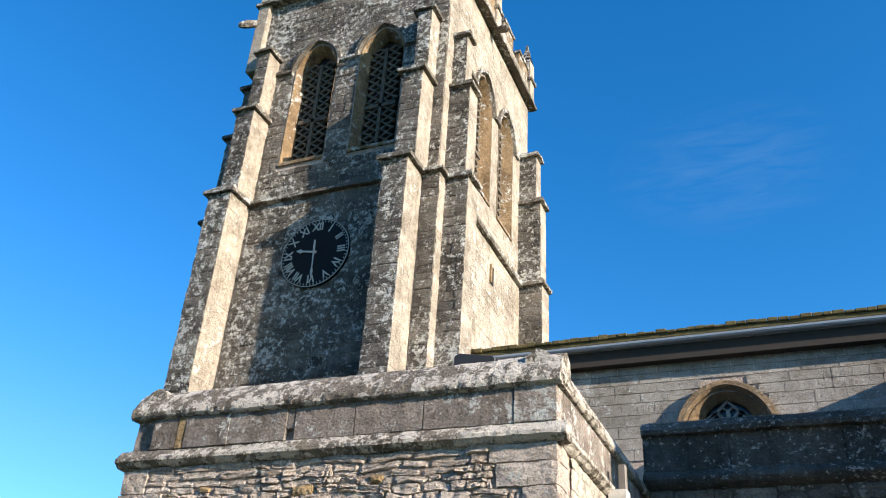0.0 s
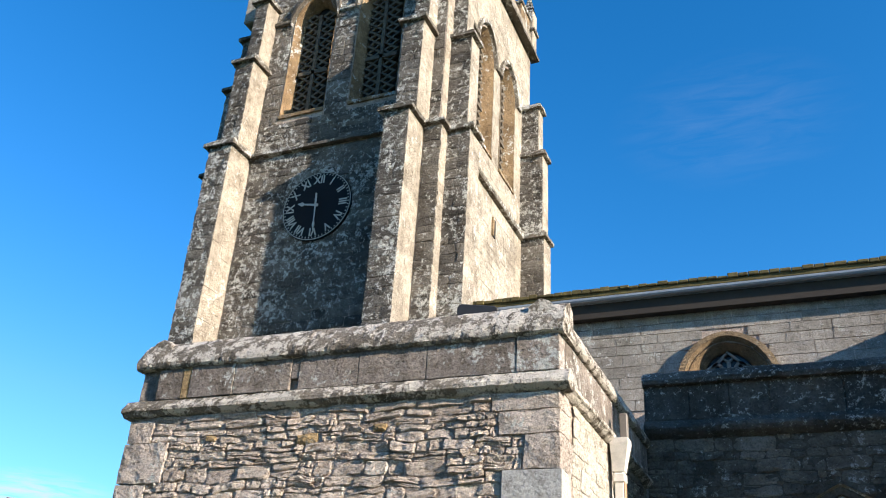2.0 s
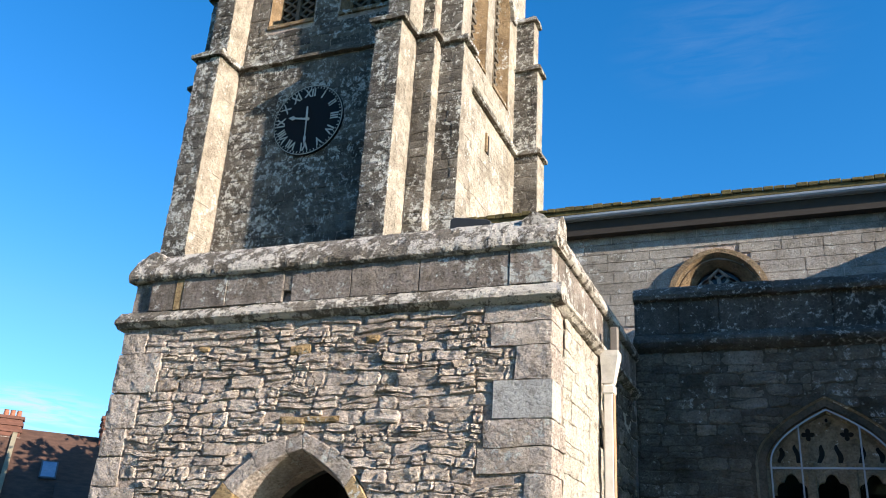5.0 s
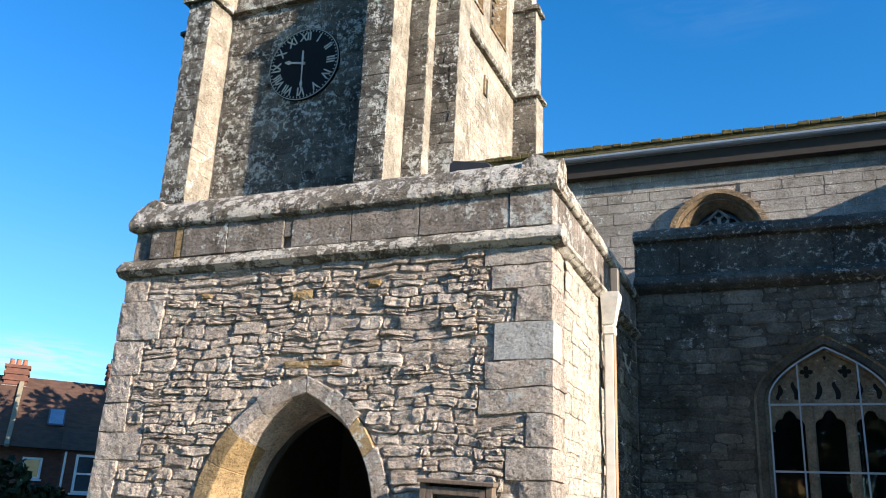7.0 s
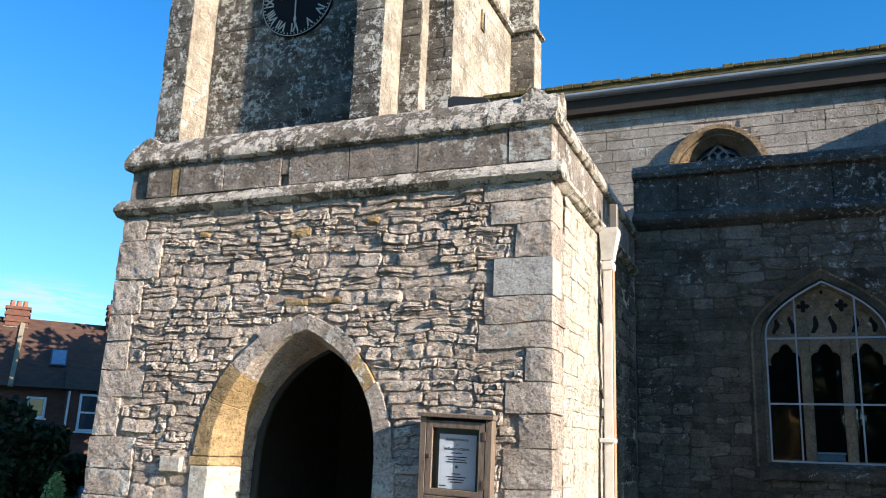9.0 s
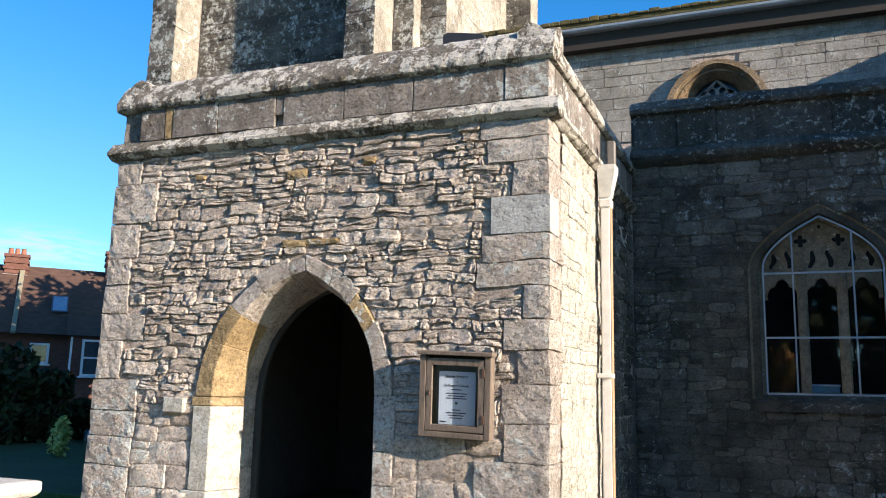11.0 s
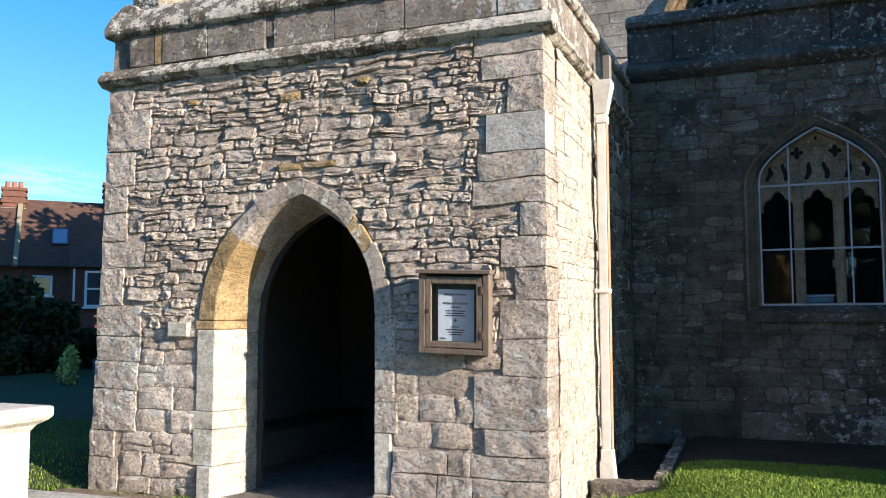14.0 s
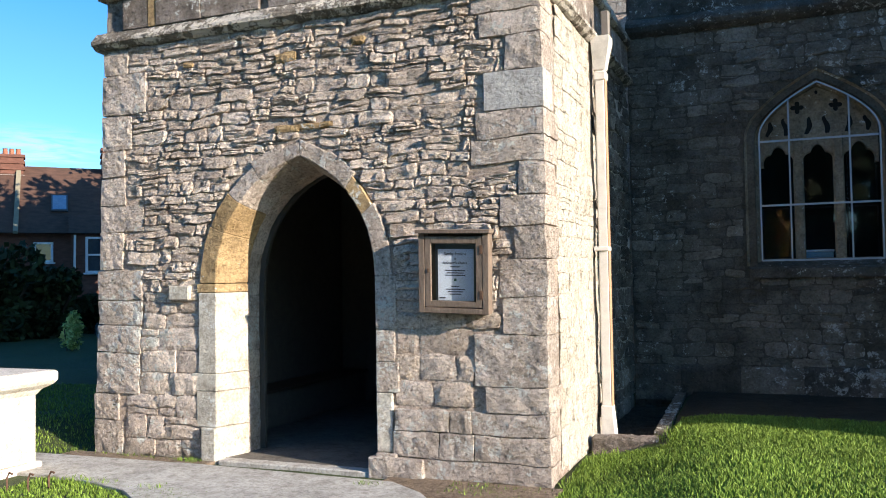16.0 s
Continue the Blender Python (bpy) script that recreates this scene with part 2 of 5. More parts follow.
pipe_mat = plain("painted_downpipe", (0.68, 0.635, 0.58), 0.4, 0.0, 0.18)
moss_mat = plain("mossy_tiles", (0.12, 0.095, 0.035), 0.95, vary=0.8, scale=5, bump=0.8)
eaves_shade_mat = plain("eaves_shade_black", (0.035, 0.028, 0.022), 0.8)
black_mat = plain("clock_black", (0.006, 0.006, 0.007), 0.7, vary=0.1, bump=0.0, spec=0.2)
gilt_mat = plain("clock_pale_gilt", (0.46, 0.44, 0.38), 0.6, vary=0.2, bump=0)
bar_mat = plain("galvanised_bar", (0.36, 0.39, 0.42), 0.45, 0.35, 0.15)
louvre_mat = plain("pierced_stone_louvre", (0.115, 0.093, 0.066), 0.95, vary=0.6, scale=6, bump=0.6)
void_mat = plain("unlit_depth_black", (0.012, 0.011, 0.010), 0.95, bump=0)
brick_mat = plain("red_brick", (0.15, 0.066, 0.046), 0.85, vary=0.55, scale=3, stretch=(1, 1, 3))
tile_mat = plain("clay_tiles", (0.092, 0.050, 0.034), 0.85, vary=0.6, scale=2.2, bump=0.5, stretch=(1, 1, 4))
white_mat = plain("white_paint", (0.75, 0.75, 0.74), 0.5, vary=0.08)
pot_mat = plain("clay_pot", (0.30, 0.12, 0.07), 0.8)
rust_mat = plain("rusty_iron", (0.12, 0.065, 0.04), 0.85, vary=0.6)
paper_mat = plain("printed_paper", (0.72, 0.75, 0.80), 0.6, vary=0.05, bump=0)
ink_mat = plain("printing_ink", (0.05, 0.05, 0.07), 0.7, vary=0.1, bump=0)
lens_green_mat = plain("green_print", (0.05, 0.12, 0.09), 0.7, vary=0.1, bump=0)


def glass(name, tint=(0.9, 0.95, 1.0), rough=0.02):
    mat, nt, bsdf = graph(name)
    out = nt.nodes["Material Output"]
    wave = fbm(nt, 3.0, 2, 0.5)
    bp = node(nt, "ShaderNodeBump", Height=wave, Strength=0.08, Distance=0.02)
    tr = node(nt, "ShaderNodeBsdfTransparent", Color=(*tint, 1))
    gl = node(nt, "ShaderNodeBsdfGlossy", Color=(1, 1, 1, 1), Roughness=rough, Normal=bp.outputs[0])
    fr = node(nt, "ShaderNodeFresnel", IOR=1.5)
    mx = nt.nodes.new("ShaderNodeMixShader")
    nt.links.new(fr.outputs[0], mx.inputs[0])
    nt.links.new(tr.outputs[0], mx.inputs[1])
    nt.links.new(gl.outputs[0], mx.inputs[2])
    nt.links.new(mx.outputs[0], out.inputs[0])
    return mat


glass_mat = glass("window_glass")


def leafy(name, a, b):
    mat, nt, bsdf = graph(name)
    rnd = nt.nodes.new("ShaderNodeNewGeometry").outputs["Random Per Island"]
    col = ramp(nt, rnd, [(0.0, a), (0.7, b), (1.0, tuple(min(1, c * 1.5) for c in b))])
    col = mix(nt, 'MULTIPLY', 0.6, col, ramp(nt, fbm(nt, 0.9, 3), [(0.3, grey(0.55)), (0.7, grey(1.2))]))
    nt.links.new(col, bsdf.inputs["Base Color"])
    bsdf.inputs["Roughness"].default_value = 0.65
    bsdf.inputs["Specular IOR Level"].default_value = 0.25
    return mat


grass_mat = leafy("grass_blades", (0.075, 0.13, 0.014), (0.175, 0.26, 0.04))
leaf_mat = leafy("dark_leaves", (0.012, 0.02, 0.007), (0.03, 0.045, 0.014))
autumn_mat = leafy("autumn_leaves", (0.16, 0.20, 0.03), (0.50, 0.22, 0.06))
sprig_mat = leafy("variegated_leaves", (0.30, 0.36, 0.08), (0.58, 0.60, 0.22))


def ground_material():
    mat, nt, bsdf = graph("lawn_ground")
    a, b, c = fbm(nt, 0.6, 4), fbm(nt, 14, 5, 0.7), fbm(nt, 2.5, 4, 0.6, offset=(8, 3, 0))
    col = ramp(nt, a, [(0.3, (0.026, 0.040, 0.007)), (0.55, (0.040, 0.058, 0.010)), (0.8, (0.058, 0.068, 0.018))])
    col = mix(nt, 'MULTIPLY', 0.9, col, ramp(nt, b, [(0.3, grey(0.45)), (0.7, grey(1.3))]))
    col = mix(nt, 'MIX', ramp(nt, c, [(0.62, grey(0)), (0.75, grey(0.7))]), col, (0.10, 0.08, 0.045))
    nt.links.new(col, bsdf.inputs["Base Color"])
    bsdf.inputs["Roughness"].default_value = 0.95
    bp = node(nt, "ShaderNodeBump", Height=b, Strength=0.8, Distance=0.05)
    nt.links.new(bp.outputs[0], bsdf.inputs["Normal"])
    return mat


ground_mat = ground_material()


# ---- stone pieces ----
def unit_stone(seed, square, flat):
    """A stone one unit wide (x), deep (front at y = -1) and high (z), its face broken and pitted."""
    r = random.Random(seed)
    n = 3 if flat else 4 if square else 6
    crag, ragged = (0.10, 0.02) if flat else (0.40, 0.05) if square else (0.74, 0.15)
    tilt, lean = r.uniform(-0.3, 0.3) * crag, r.uniform(-0.35, 0.35) * crag
    corner = [r.uniform(0, ragged * 1.5) for _ in range(4)]
    ox = r.uniform(0, 50)
    v = []
    for j in range(n + 1):
        for i in range(n + 1):
            s, t = 2 * i / n - 1, 2 * j / n - 1
            rim = max(abs(s), abs(t)) > 0.99
            q = corner[(s > 0) + 2 * (t > 0)] * (abs(s) * abs(t)) ** 2
            k = 1 - q - r.random() * ragged * 0.5
            if not rim:
                k = 1.0
                grow = 1.22 if n > 3 else 1.0
                s, t = max(-0.93, min(0.93, s * grow + r.uniform(-0.06, 0.06))), max(-0.9, min(0.9, t * grow + r.uniform(-0.06, 0.06)))
            rough = noise.fractal((s * 1.6 + ox, t * 1.1, seed), 0.7, 2.2, 4)
            d = -0.90 + tilt * s + lean * t + rough * crag * 0.55
            if rim and not flat:
                d = min(-0.35, d * 0.72)
            v.append((0.5 * s * k, max(-1.5, d), 0.5 * t * k))
    w = n + 1
    f = [(j * w + i, j * w + i + 1, (j + 1) * w + i + 1, (j + 1) * w + i) for j in range(n) for i in range(n)]
    loop = [i for i in range(n)] + [i * w + n for i in range(n)] + [n * w + n - i for i in range(n)] + [(n - i) * w for i in range(n)]
    base = len(v)
    v += [(v[i][0], 0.0, v[i][2]) for i in loop]
    m = len(loop)
    f += [(base + i, base + (i + 1) % m, loop[(i + 1) % m], loop[i]) for i in range(m)]
    return np.array(v), f


def rough_block(x0, y0, z0, x1, y1, z1, amp=0.007, worn=0.012, step=0.07):
    """A dressed block whose faces are broken by weather and whose edges are worn."""
    bm = bmesh.new()
    size, mid = Vector((x1 - x0, y1 - y0, z1 - z0)), Vector(((x0 + x1) / 2, (y0 + y1) / 2, (z0 + z1) / 2))
    bmesh.ops.create_cube(bm, size=1.0)
    for v in bm.verts:
        v.co = Vector((v.co.x * size.x, v.co.y * size.y, v.co.z * size.z))
    for axis in range(3):
        cuts = min(9, int(size[axis] / step))
        if cuts:
            es = [e for e in bm.edges if abs((e.verts[0].co - e.verts[1].co).normalized()[axis]) > 0.99]
            bmesh.ops.subdivide_edges(bm, edges=es, cuts=cuts, use_grid_fill=True)
    for v in bm.verts:
        at = [abs(abs(v.co[i]) - size[i] / 2) < 1e-5 for i in range(3)]
        p = v.co + mid
        nz = noise.fractal(p * 7.0, 0.75, 2.1, 4)
        pull = worn * (0.6 + 0.8 * abs(noise.noise(p * 5.0))) if sum(at) >= 2 else 0.0
        for i in range(3):
            if at[i]:
                sign = 1 if v.co[i] > 0 else -1
                v.co[i] += sign * (amp * nz * (1 if sum(at) == 1 else 0.4) - pull)
        v.co += mid
        q = noise.noise_vector(v.co * 2.4) * 0.034 + noise.noise_vector(v.co * 7.5) * 0.020
        v.co += Vector((q.x, q.y * 0.25, q.z)) * 0.5
    me = bpy.data.meshes.new("block")
    bm.to_mesh(me)
    bm.free()
    return me


POOL = {"rubble": [unit_stone(i, False, False) for i in range(26)], "block": [unit_stone(50 + i, True, False) for i in range(10)], "ashlar": [unit_stone(90 + i, True, True) for i in range(8)]}
FRONT, EAST = Matrix(), Matrix.Rotation(radians(90), 4, 'Z')
WEST = Matrix.Rotation(radians(-90), 4, 'Z')
POOL_MESH = {}


def shared(kind, i, mat):
    key = (kind, i, mat.name)
    if key not in POOL_MESH:
        v, f = POOL[kind][i]
        me = bpy.data.meshes.new("stone")
        me.from_pydata(v.tolist(), [], f)
        me.materials.append(mat)
        POOL_MESH[key] = me
    return POOL_MESH[key]


def weathered(m, amp=0.008, step=0.10, freq=5.0, bevel=0.0):
    """A mesh whose faces and edges are broken up by weather."""
    me = m.mesh("weathered", bevel)
    bm = bmesh.new()
    bm.from_mesh(me)
    bmesh.ops.triangulate(bm, faces=bm.faces)
    for _ in range(5):
        far = [e for e in bm.edges if e.calc_length() > step]
        if not far:
            break
        bmesh.ops.subdivide_edges(bm, edges=far, cuts=1)
        bmesh.ops.triangulate(bm, faces=bm.faces)
    for v in bm.verts:
        v.co += noise.noise_vector(v.co * freq) * amp + noise.noise_vector(v.co * freq * 3.1) * amp * 0.6
    bm.to_mesh(me)
    bm.free()
    return me


def crooked(pts, much):
    """Points pushed about by smooth noise, so that joints wander from stone to stone without opening."""
    out = []
    for p in pts:
        p = Vector(p)
        q = noise.noise_vector(p * 2.4) * 0.034 + noise.noise_vector(p * 7.5) * 0.020 + noise.noise_vector(p * 19.0) * 0.008
        out.append(tuple(p + Vector((q.x, q.y * 0.3, q.z)) * much))
    return out


def lay(cells, side, plane, depth, kind, parent, mat, joined_mat, singles, name="stone", seed=1, much=1.0):
    """Stones on a wall face: cells of (along, height, width, tall). The first `singles` become parts, the rest one joined part."""
    r = random.Random(seed)
    vs, fs, n = [], [], 0
    for c, (u, z, w, h) in enumerate(cells):
        i = r.randrange(len(POOL[kind]))
        d = depth * (r.uniform(0.7, 1.3) if kind != "ashlar" else r.uniform(0.85, 1.15))
        base = Vector((u, plane, z)) if side is FRONT else Vector((plane, u, z))
        m = Matrix.Translation(base) @ side @ Matrix.Rotation(r.uniform(-0.05, 0.05) * (1 if kind == "rubble" else 0.2), 4, 'Y') @ Matrix.Diagonal((w * 1.0, d, h, 1))
        v, f = POOL[kind][i]
        mm = np.array(m)
        pts = v @ mm[:3, :3].T + mm[:3, 3]
        if kind != "ashlar":
            pts = np.array(crooked(pts, much))
        if c < singles and kind == "ashlar":
            ob = new(name, shared(kind, i, mat))
            ob.parent = parent
            ob.matrix_parent_inverse = WORLD_OF[parent.name].inverted()
            ob.matrix_basis = m
            WORLD_OF[ob.name] = m
        elif c < singles:
            me = bpy.data.meshes.new(name)
            me.from_pydata(pts.tolist(), [], f)
            part(name, me, mat, parent)
        else:
            vs.append(pts)
            fs.extend([tuple(a + n for a in q) for q in f])
            n += len(v)
    if vs:
        me = bpy.data.meshes.new(name)
        me.from_pydata(np.concatenate(vs).tolist(), [], fs)
        me.materials.append(joined_mat)
        ob = new(name + "_field", me)
        ob.parent = parent
        ob.matrix_parent_inverse = WORLD_OF[parent.name].inverted()
        WORLD_OF[ob.name] = Matrix()
        tagged(ob, kind="stuff")


def courses(z0, z1, free, hs, ws, seed, gap=0.014, split=0.0, wave=0.0):
    """Courses of stones between two heights; free(low, high) gives the open stretches along the wall."""
    r = random.Random(seed)
    cells, z = [], z0
    while z < z1 - 0.02:
        h = min(r.uniform(*hs), z1 - z)
        if z1 - z - h < hs[0] * 0.6:
            h = z1 - z
        for a, b in free(z, z + h):
            x = a
            while x < b - 0.02:
                w = r.uniform(*ws) * (0.75 + 0.5 * h / hs[1])
                if b - x - w < ws[0] * 0.7:
                    w = b - x
                up = wave * noise.noise((x * 0.9, z * 0.5, seed)) if wave else 0
                if split and r.random() < split and h > hs[0] * 1.1:
                    k = r.uniform(0.35, 0.65)
                    cells.append((x + w / 2, z + up + h * k / 2, w - gap, h * k - gap))
                    if r.random() < 0.4 and w > ws[0] * 1.6:
                        q = r.uniform(0.35, 0.65)
                        cells.append((x + w * q / 2, z + up + h * (1 + k) / 2, w * q - gap, h * (1 - k) - gap))
                        cells.append((x + w * (1 + q) / 2, z + up + h * (1 + k) / 2, w * (1 - q) - gap, h * (1 - k) - gap))
                    else:
                        cells.append((x + w / 2, z + up + h * (1 + k) / 2, w - gap, h * (1 - k) - gap))
                else:
                    cells.append((x + w / 2, z + up + h / 2, w - gap, h - gap))
                x += w
        z += h
    return cells


def worn_run(a, b, profile, lengths, seed, wear=0.012, turn=None):
    """Moulded stones end to end along x (or along y when turn is given): a list of M. profile: (out, up) points."""
    r = random.Random(seed)
    out, x = [], a
    while x < b - 0.05:
        w = r.uniform(*lengths)
        if b - x - w < lengths[0] * 0.6:
            w = b - x
        steps = max(3, int(w / 0.045))
        dx, dz = r.uniform(-wear, wear), r.uniform(-wear, wear)
        rings = []
        for s in range(steps + 1):
            p = x + 0.002 + (w - 0.004) * s / steps
            chip = wear * 1.2 * max(0.0, noise.noise((p * 13, seed, 4)) - 0.15)
            rings.append([(p, -(o - chip * (o > 0.03) + dx * 0.7 + wear * 1.1 * noise.fractal((p * 9, o * 23 + seed, u * 21), 0.6, 2.3, 4)), u + dz * 0.7 + wear * 1.0 * noise.fractal((p * 8, u * 21, seed + o * 19), 0.6, 2.3, 4)) for o, u in profile])
        m = M().loft(rings)
        if turn is not None:
            m.moved(turn)
        out.append(m)
        x += w
    return out


def pointed(xl, xr, xa, zs_l, zs_r, za, n=10, z0=None):
    """A pointed arch from the left foot over the crown to the right foot: (x, z) points."""
    def half(foot, spring):
        a, rise = abs(xa - foot), za - spring
        rad = (a * a + rise * rise) / (2 * a)
        sgn = 1 if foot < xa else -1
        c = foot + sgn * rad
        end = math.asin(min(1, rise / rad))
        if rad < a:
            end = math.pi - end
        return [(c - sgn * rad * math.cos(end * i / n), spring + rad * math.sin(end * i / n)) for i in range(n + 1)]
    left, right = half(xl, zs_l), half(xr, zs_r)
    pts = left + right[::-1][1:]
    if z0 is not None:
        pts = [(xl, z0)] + pts + [(xr, z0)]
    return pts


def tudor(xl, xr, zs, za, n=12):
    """A depressed pointed arch, quick at the springing and nearly straight to the crown."""
    c, h = (xl + xr) / 2, (xr - xl) / 2
    left = [(xl + h * (i / n) ** 1.6, zs + (za - zs) * ((i / n) ** 1.6) ** 0.53) for i in range(n + 1)]
    return left + [(2 * c - x, z) for x, z in left[::-1][1:]]


def pierced(rect, holes, at, notch=False):
    """A slab: rect (u0, z0, u1, z1) cut by holes, each a run of (u, z) points from left foot to right foot. at(u, z) gives the two faces' points."""
    u0, z0, u1, z1 = rect
    outline = [(u0, z0)]
    for pts in holes:
        if notch:
            outline += [(pts[0][0], z0)] + pts + [(pts[-1][0], z0)]
        else:
            mid = (pts[0][0] + pts[-1][0]) / 2 - 0.013
            foot = min(pts[0][1], pts[-1][1])
            outline += [(mid, z0), (mid, foot), (pts[0][0], foot)] + pts + [(pts[-1][0], foot), (mid + 0.002, foot), (mid + 0.002, z0)]
    outline += [(u1, z0), (u1, z1), (u0, z1)]
    clean = [p for i, p in enumerate(outline) if i == 0 or math.dist(p, outline[i - 1]) > 1e-4]
    return M().loft([[at(u, z, s) for u, z in clean] for s in (0, 1)])


# ---- ground ----
def smooth(a, b, v):
    t = min(1.0, max(0.0, (v - a) / (b - a)))
    return t * t * (3 - 2 * t)


def level(x, y):
    """Height of the ground: it rises towards the aisle east of the porch."""
    rise = 0.33 * smooth(0.05, 1.3, x * 0.7 + 0.14 * max(0.0, min(y, 4.5)))
    gully_bed = smooth(1.6, 1.9, y) * (1 - smooth(4.7, 5.0, y)) * smooth(-0.4, -0.1, x) * (1 - smooth(0.55, 0.80, x))
    west = 0.25 * smooth(-0.4, 0.6, y) * smooth(-5.3, -6.6, x)
    near = 0.30 * smooth(-2.5, -6.5, y)
    return max(rise * (1 - 0.75 * gully_bed), near, west) + 0.012 * noise.noise((x * 1.3, y * 1.3, 0)) - 0.02


def build_ground():
    far = [12, 16, 22, 30, 42, 60, 90, 140, 220, 400, 800, 1600, 3000]
    xs = [-p for p in far[::-1]] + [-11 + 0.25 * i for i in range(85)] + far
    ys = [-p for p in far[::-1]] + [-11 + 0.25 * i for i in range(85)] + far
    m = M()
    for y in ys:
        for x in xs:
            m.v.append((x, y, level(x, y)))
    w = len(xs)
    m.f = [(j * w + i, j * w + i + 1, (j + 1) * w + i + 1, (j + 1) * w + i) for j in range(len(ys) - 1) for i in range(w - 1)]
    single("ground", m, ground_mat, "mown green churchyard lawn around the church", "lawn", "structure", smooth=True)


build_ground()

# ---- porch ----
PX0, PX1, PY1 = -5.20, 0.0, 4.6
porch = thing("church_porch", (-2.6, 0, 0), "rubble stone church porch with pointed doorway and coped parapet", "porch")
ARCH_OUT = pointed(-3.87, -1.56, -2.60, 1.90, 1.95, 3.38)
ARCH_IN = pointed(-3.65, -1.74, -2.58, 1.90, 1.95, 3.20)
ARCH_SPLAY = pointed(-3.52, -1.88, -2.60, 1.90, 1.95, 3.08)
ARCH_INNER = pointed(-3.535, -1.89, -2.61, 1.90, 1.95, 3.10)

arc = pointed(-3.84, -1.58, -2.60, 1.90, 1.95, 3.36)
front = pierced((PX0 + 0.03, -0.3, PX1 - 0.03, 4.66), [arc], lambda u, z, s: (u, 0.80 if s else 0.026, z), True)
porch_front = part("wall_front", front, mortar_mat, porch, "rubble front wall in lime mortar")
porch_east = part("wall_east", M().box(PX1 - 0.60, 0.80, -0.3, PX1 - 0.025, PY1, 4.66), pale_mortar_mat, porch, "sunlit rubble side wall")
porch_west = part("wall_west", M().box(PX0 + 0.025, 0.80, -0.3, PX0 + 0.60, PY1, 4.66), mortar_mat, porch, "rubble side wall")
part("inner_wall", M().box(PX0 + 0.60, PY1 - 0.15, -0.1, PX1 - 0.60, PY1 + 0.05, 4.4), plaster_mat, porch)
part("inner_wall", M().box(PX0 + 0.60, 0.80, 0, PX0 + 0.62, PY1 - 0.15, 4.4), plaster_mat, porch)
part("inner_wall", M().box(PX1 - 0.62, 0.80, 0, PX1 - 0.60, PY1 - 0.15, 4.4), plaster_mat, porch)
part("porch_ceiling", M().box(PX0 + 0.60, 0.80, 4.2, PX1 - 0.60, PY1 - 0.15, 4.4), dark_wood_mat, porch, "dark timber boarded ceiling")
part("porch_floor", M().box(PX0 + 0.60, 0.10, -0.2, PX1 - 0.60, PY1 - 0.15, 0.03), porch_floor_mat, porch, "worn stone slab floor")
part("roof_deck", M().box(PX0 + 0.2, 0.2, 4.66, PX1 - 0.2, PY1, 4.80), lead_mat, porch, "lead flat roof")
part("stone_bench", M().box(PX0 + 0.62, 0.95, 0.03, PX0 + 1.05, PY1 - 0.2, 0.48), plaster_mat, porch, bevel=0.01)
part("bench_top", M().box(PX0 + 0.62, 0.92, 0.484, PX0 + 1.10, PY1 - 0.2, 0.53), dark_wood_mat, porch, bevel=0.008)
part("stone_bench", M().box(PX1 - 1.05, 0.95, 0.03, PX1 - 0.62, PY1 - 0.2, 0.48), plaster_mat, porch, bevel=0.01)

church_door = thing("church_door", (-2.6, PY1 - 0.2, 0.03), "dark oak plank door inside the porch", "door")
for i in range(7):
    part("plank", M().box(-3.3 + i * 0.2, PY1 - 0.2, 0.03, -3.104 + i * 0.2, PY1 - 0.155, 2.3), dark_wood_mat, church_door, bevel=0.004)

# doorway: an outer order with a splayed edge, a groove, then a plain inner order
def outer_section(i, drop=None, grow=0.0, proud=0.0):
    o, a, c = ARCH_OUT[i], ARCH_IN[i], ARCH_SPLAY[i]
    z = lambda p: p[1] if drop is None else drop
    d = Vector((o[0] + 2.6, 0 if drop is not None else o[1] - 2.0)).normalized() * grow
    ox, oz = o[0] + d.x, z(o) + d.y
    return [(ox, -0.008 - proud, oz), (a[0], -0.012 - proud, z(a)), (c[0], 0.40, z(c)), (ox, 0.40, oz)]


def inner_section(i, drop=None):
    o, c = ARCH_OUT[i], ARCH_INNER[i]
    z = lambda p: p[1] if drop is None else drop
    return [(c[0], 0.425, z(c)), (c[0], 0.64, z(c)), (o[0], 0.64, z(o)), (o[0], 0.425, z(o))]


last = len(ARCH_OUT) - 1
rv = random.Random(9)
JAMB_LEFT = ([-0.05, 0.36, 0.74, 0.93, 1.80, 1.895], [jamb_mat, jamb_mat, jamb_mat, jamb_mat, ochre_mat], [-0.04, 0.04, 0.11, 0.01, 0.03])
JAMB_RIGHT = ([-0.05, 0.22, 0.80, 1.10, 1.42, 1.95], [quoin_mat, jamb_mat, quoin_mat, quoin_mat, quoin_mat], [0.04, -0.01, 0.06, 0.02, 0.04])
for side, (heights, mats, grows) in ((0, JAMB_LEFT), (last, JAMB_RIGHT)):
    for a, b, mat, g in zip(heights, heights[1:], mats, grows):
        proud = 0.03 if a < 0 else 0.0
        part("arch_stone", weathered(M().loft([outer_section(side, a + 0.002, g, proud), outer_section(side, b - 0.002, g, proud)]), 0.005, 0.09, bevel=0.008), mat, porch)
kinds = [ochre_mat, ochre_mat, quoin_mat, quoin_mat, quoin_mat, quoin_mat, quoin_mat, ochre_mat, quoin_mat, quoin_mat]
cuts = [0, 3, 5, 7, 9, 10, 12, 14, 16, 18, last]
for a, b, mat in zip(cuts, cuts[1:], kinds):
    g = rv.uniform(-0.035, 0.02)
    part("arch_stone", weathered(M().loft([outer_section(i, None, g) for i in range(a, b + 1)]), 0.008, 0.08, bevel=0.008), mat, porch)
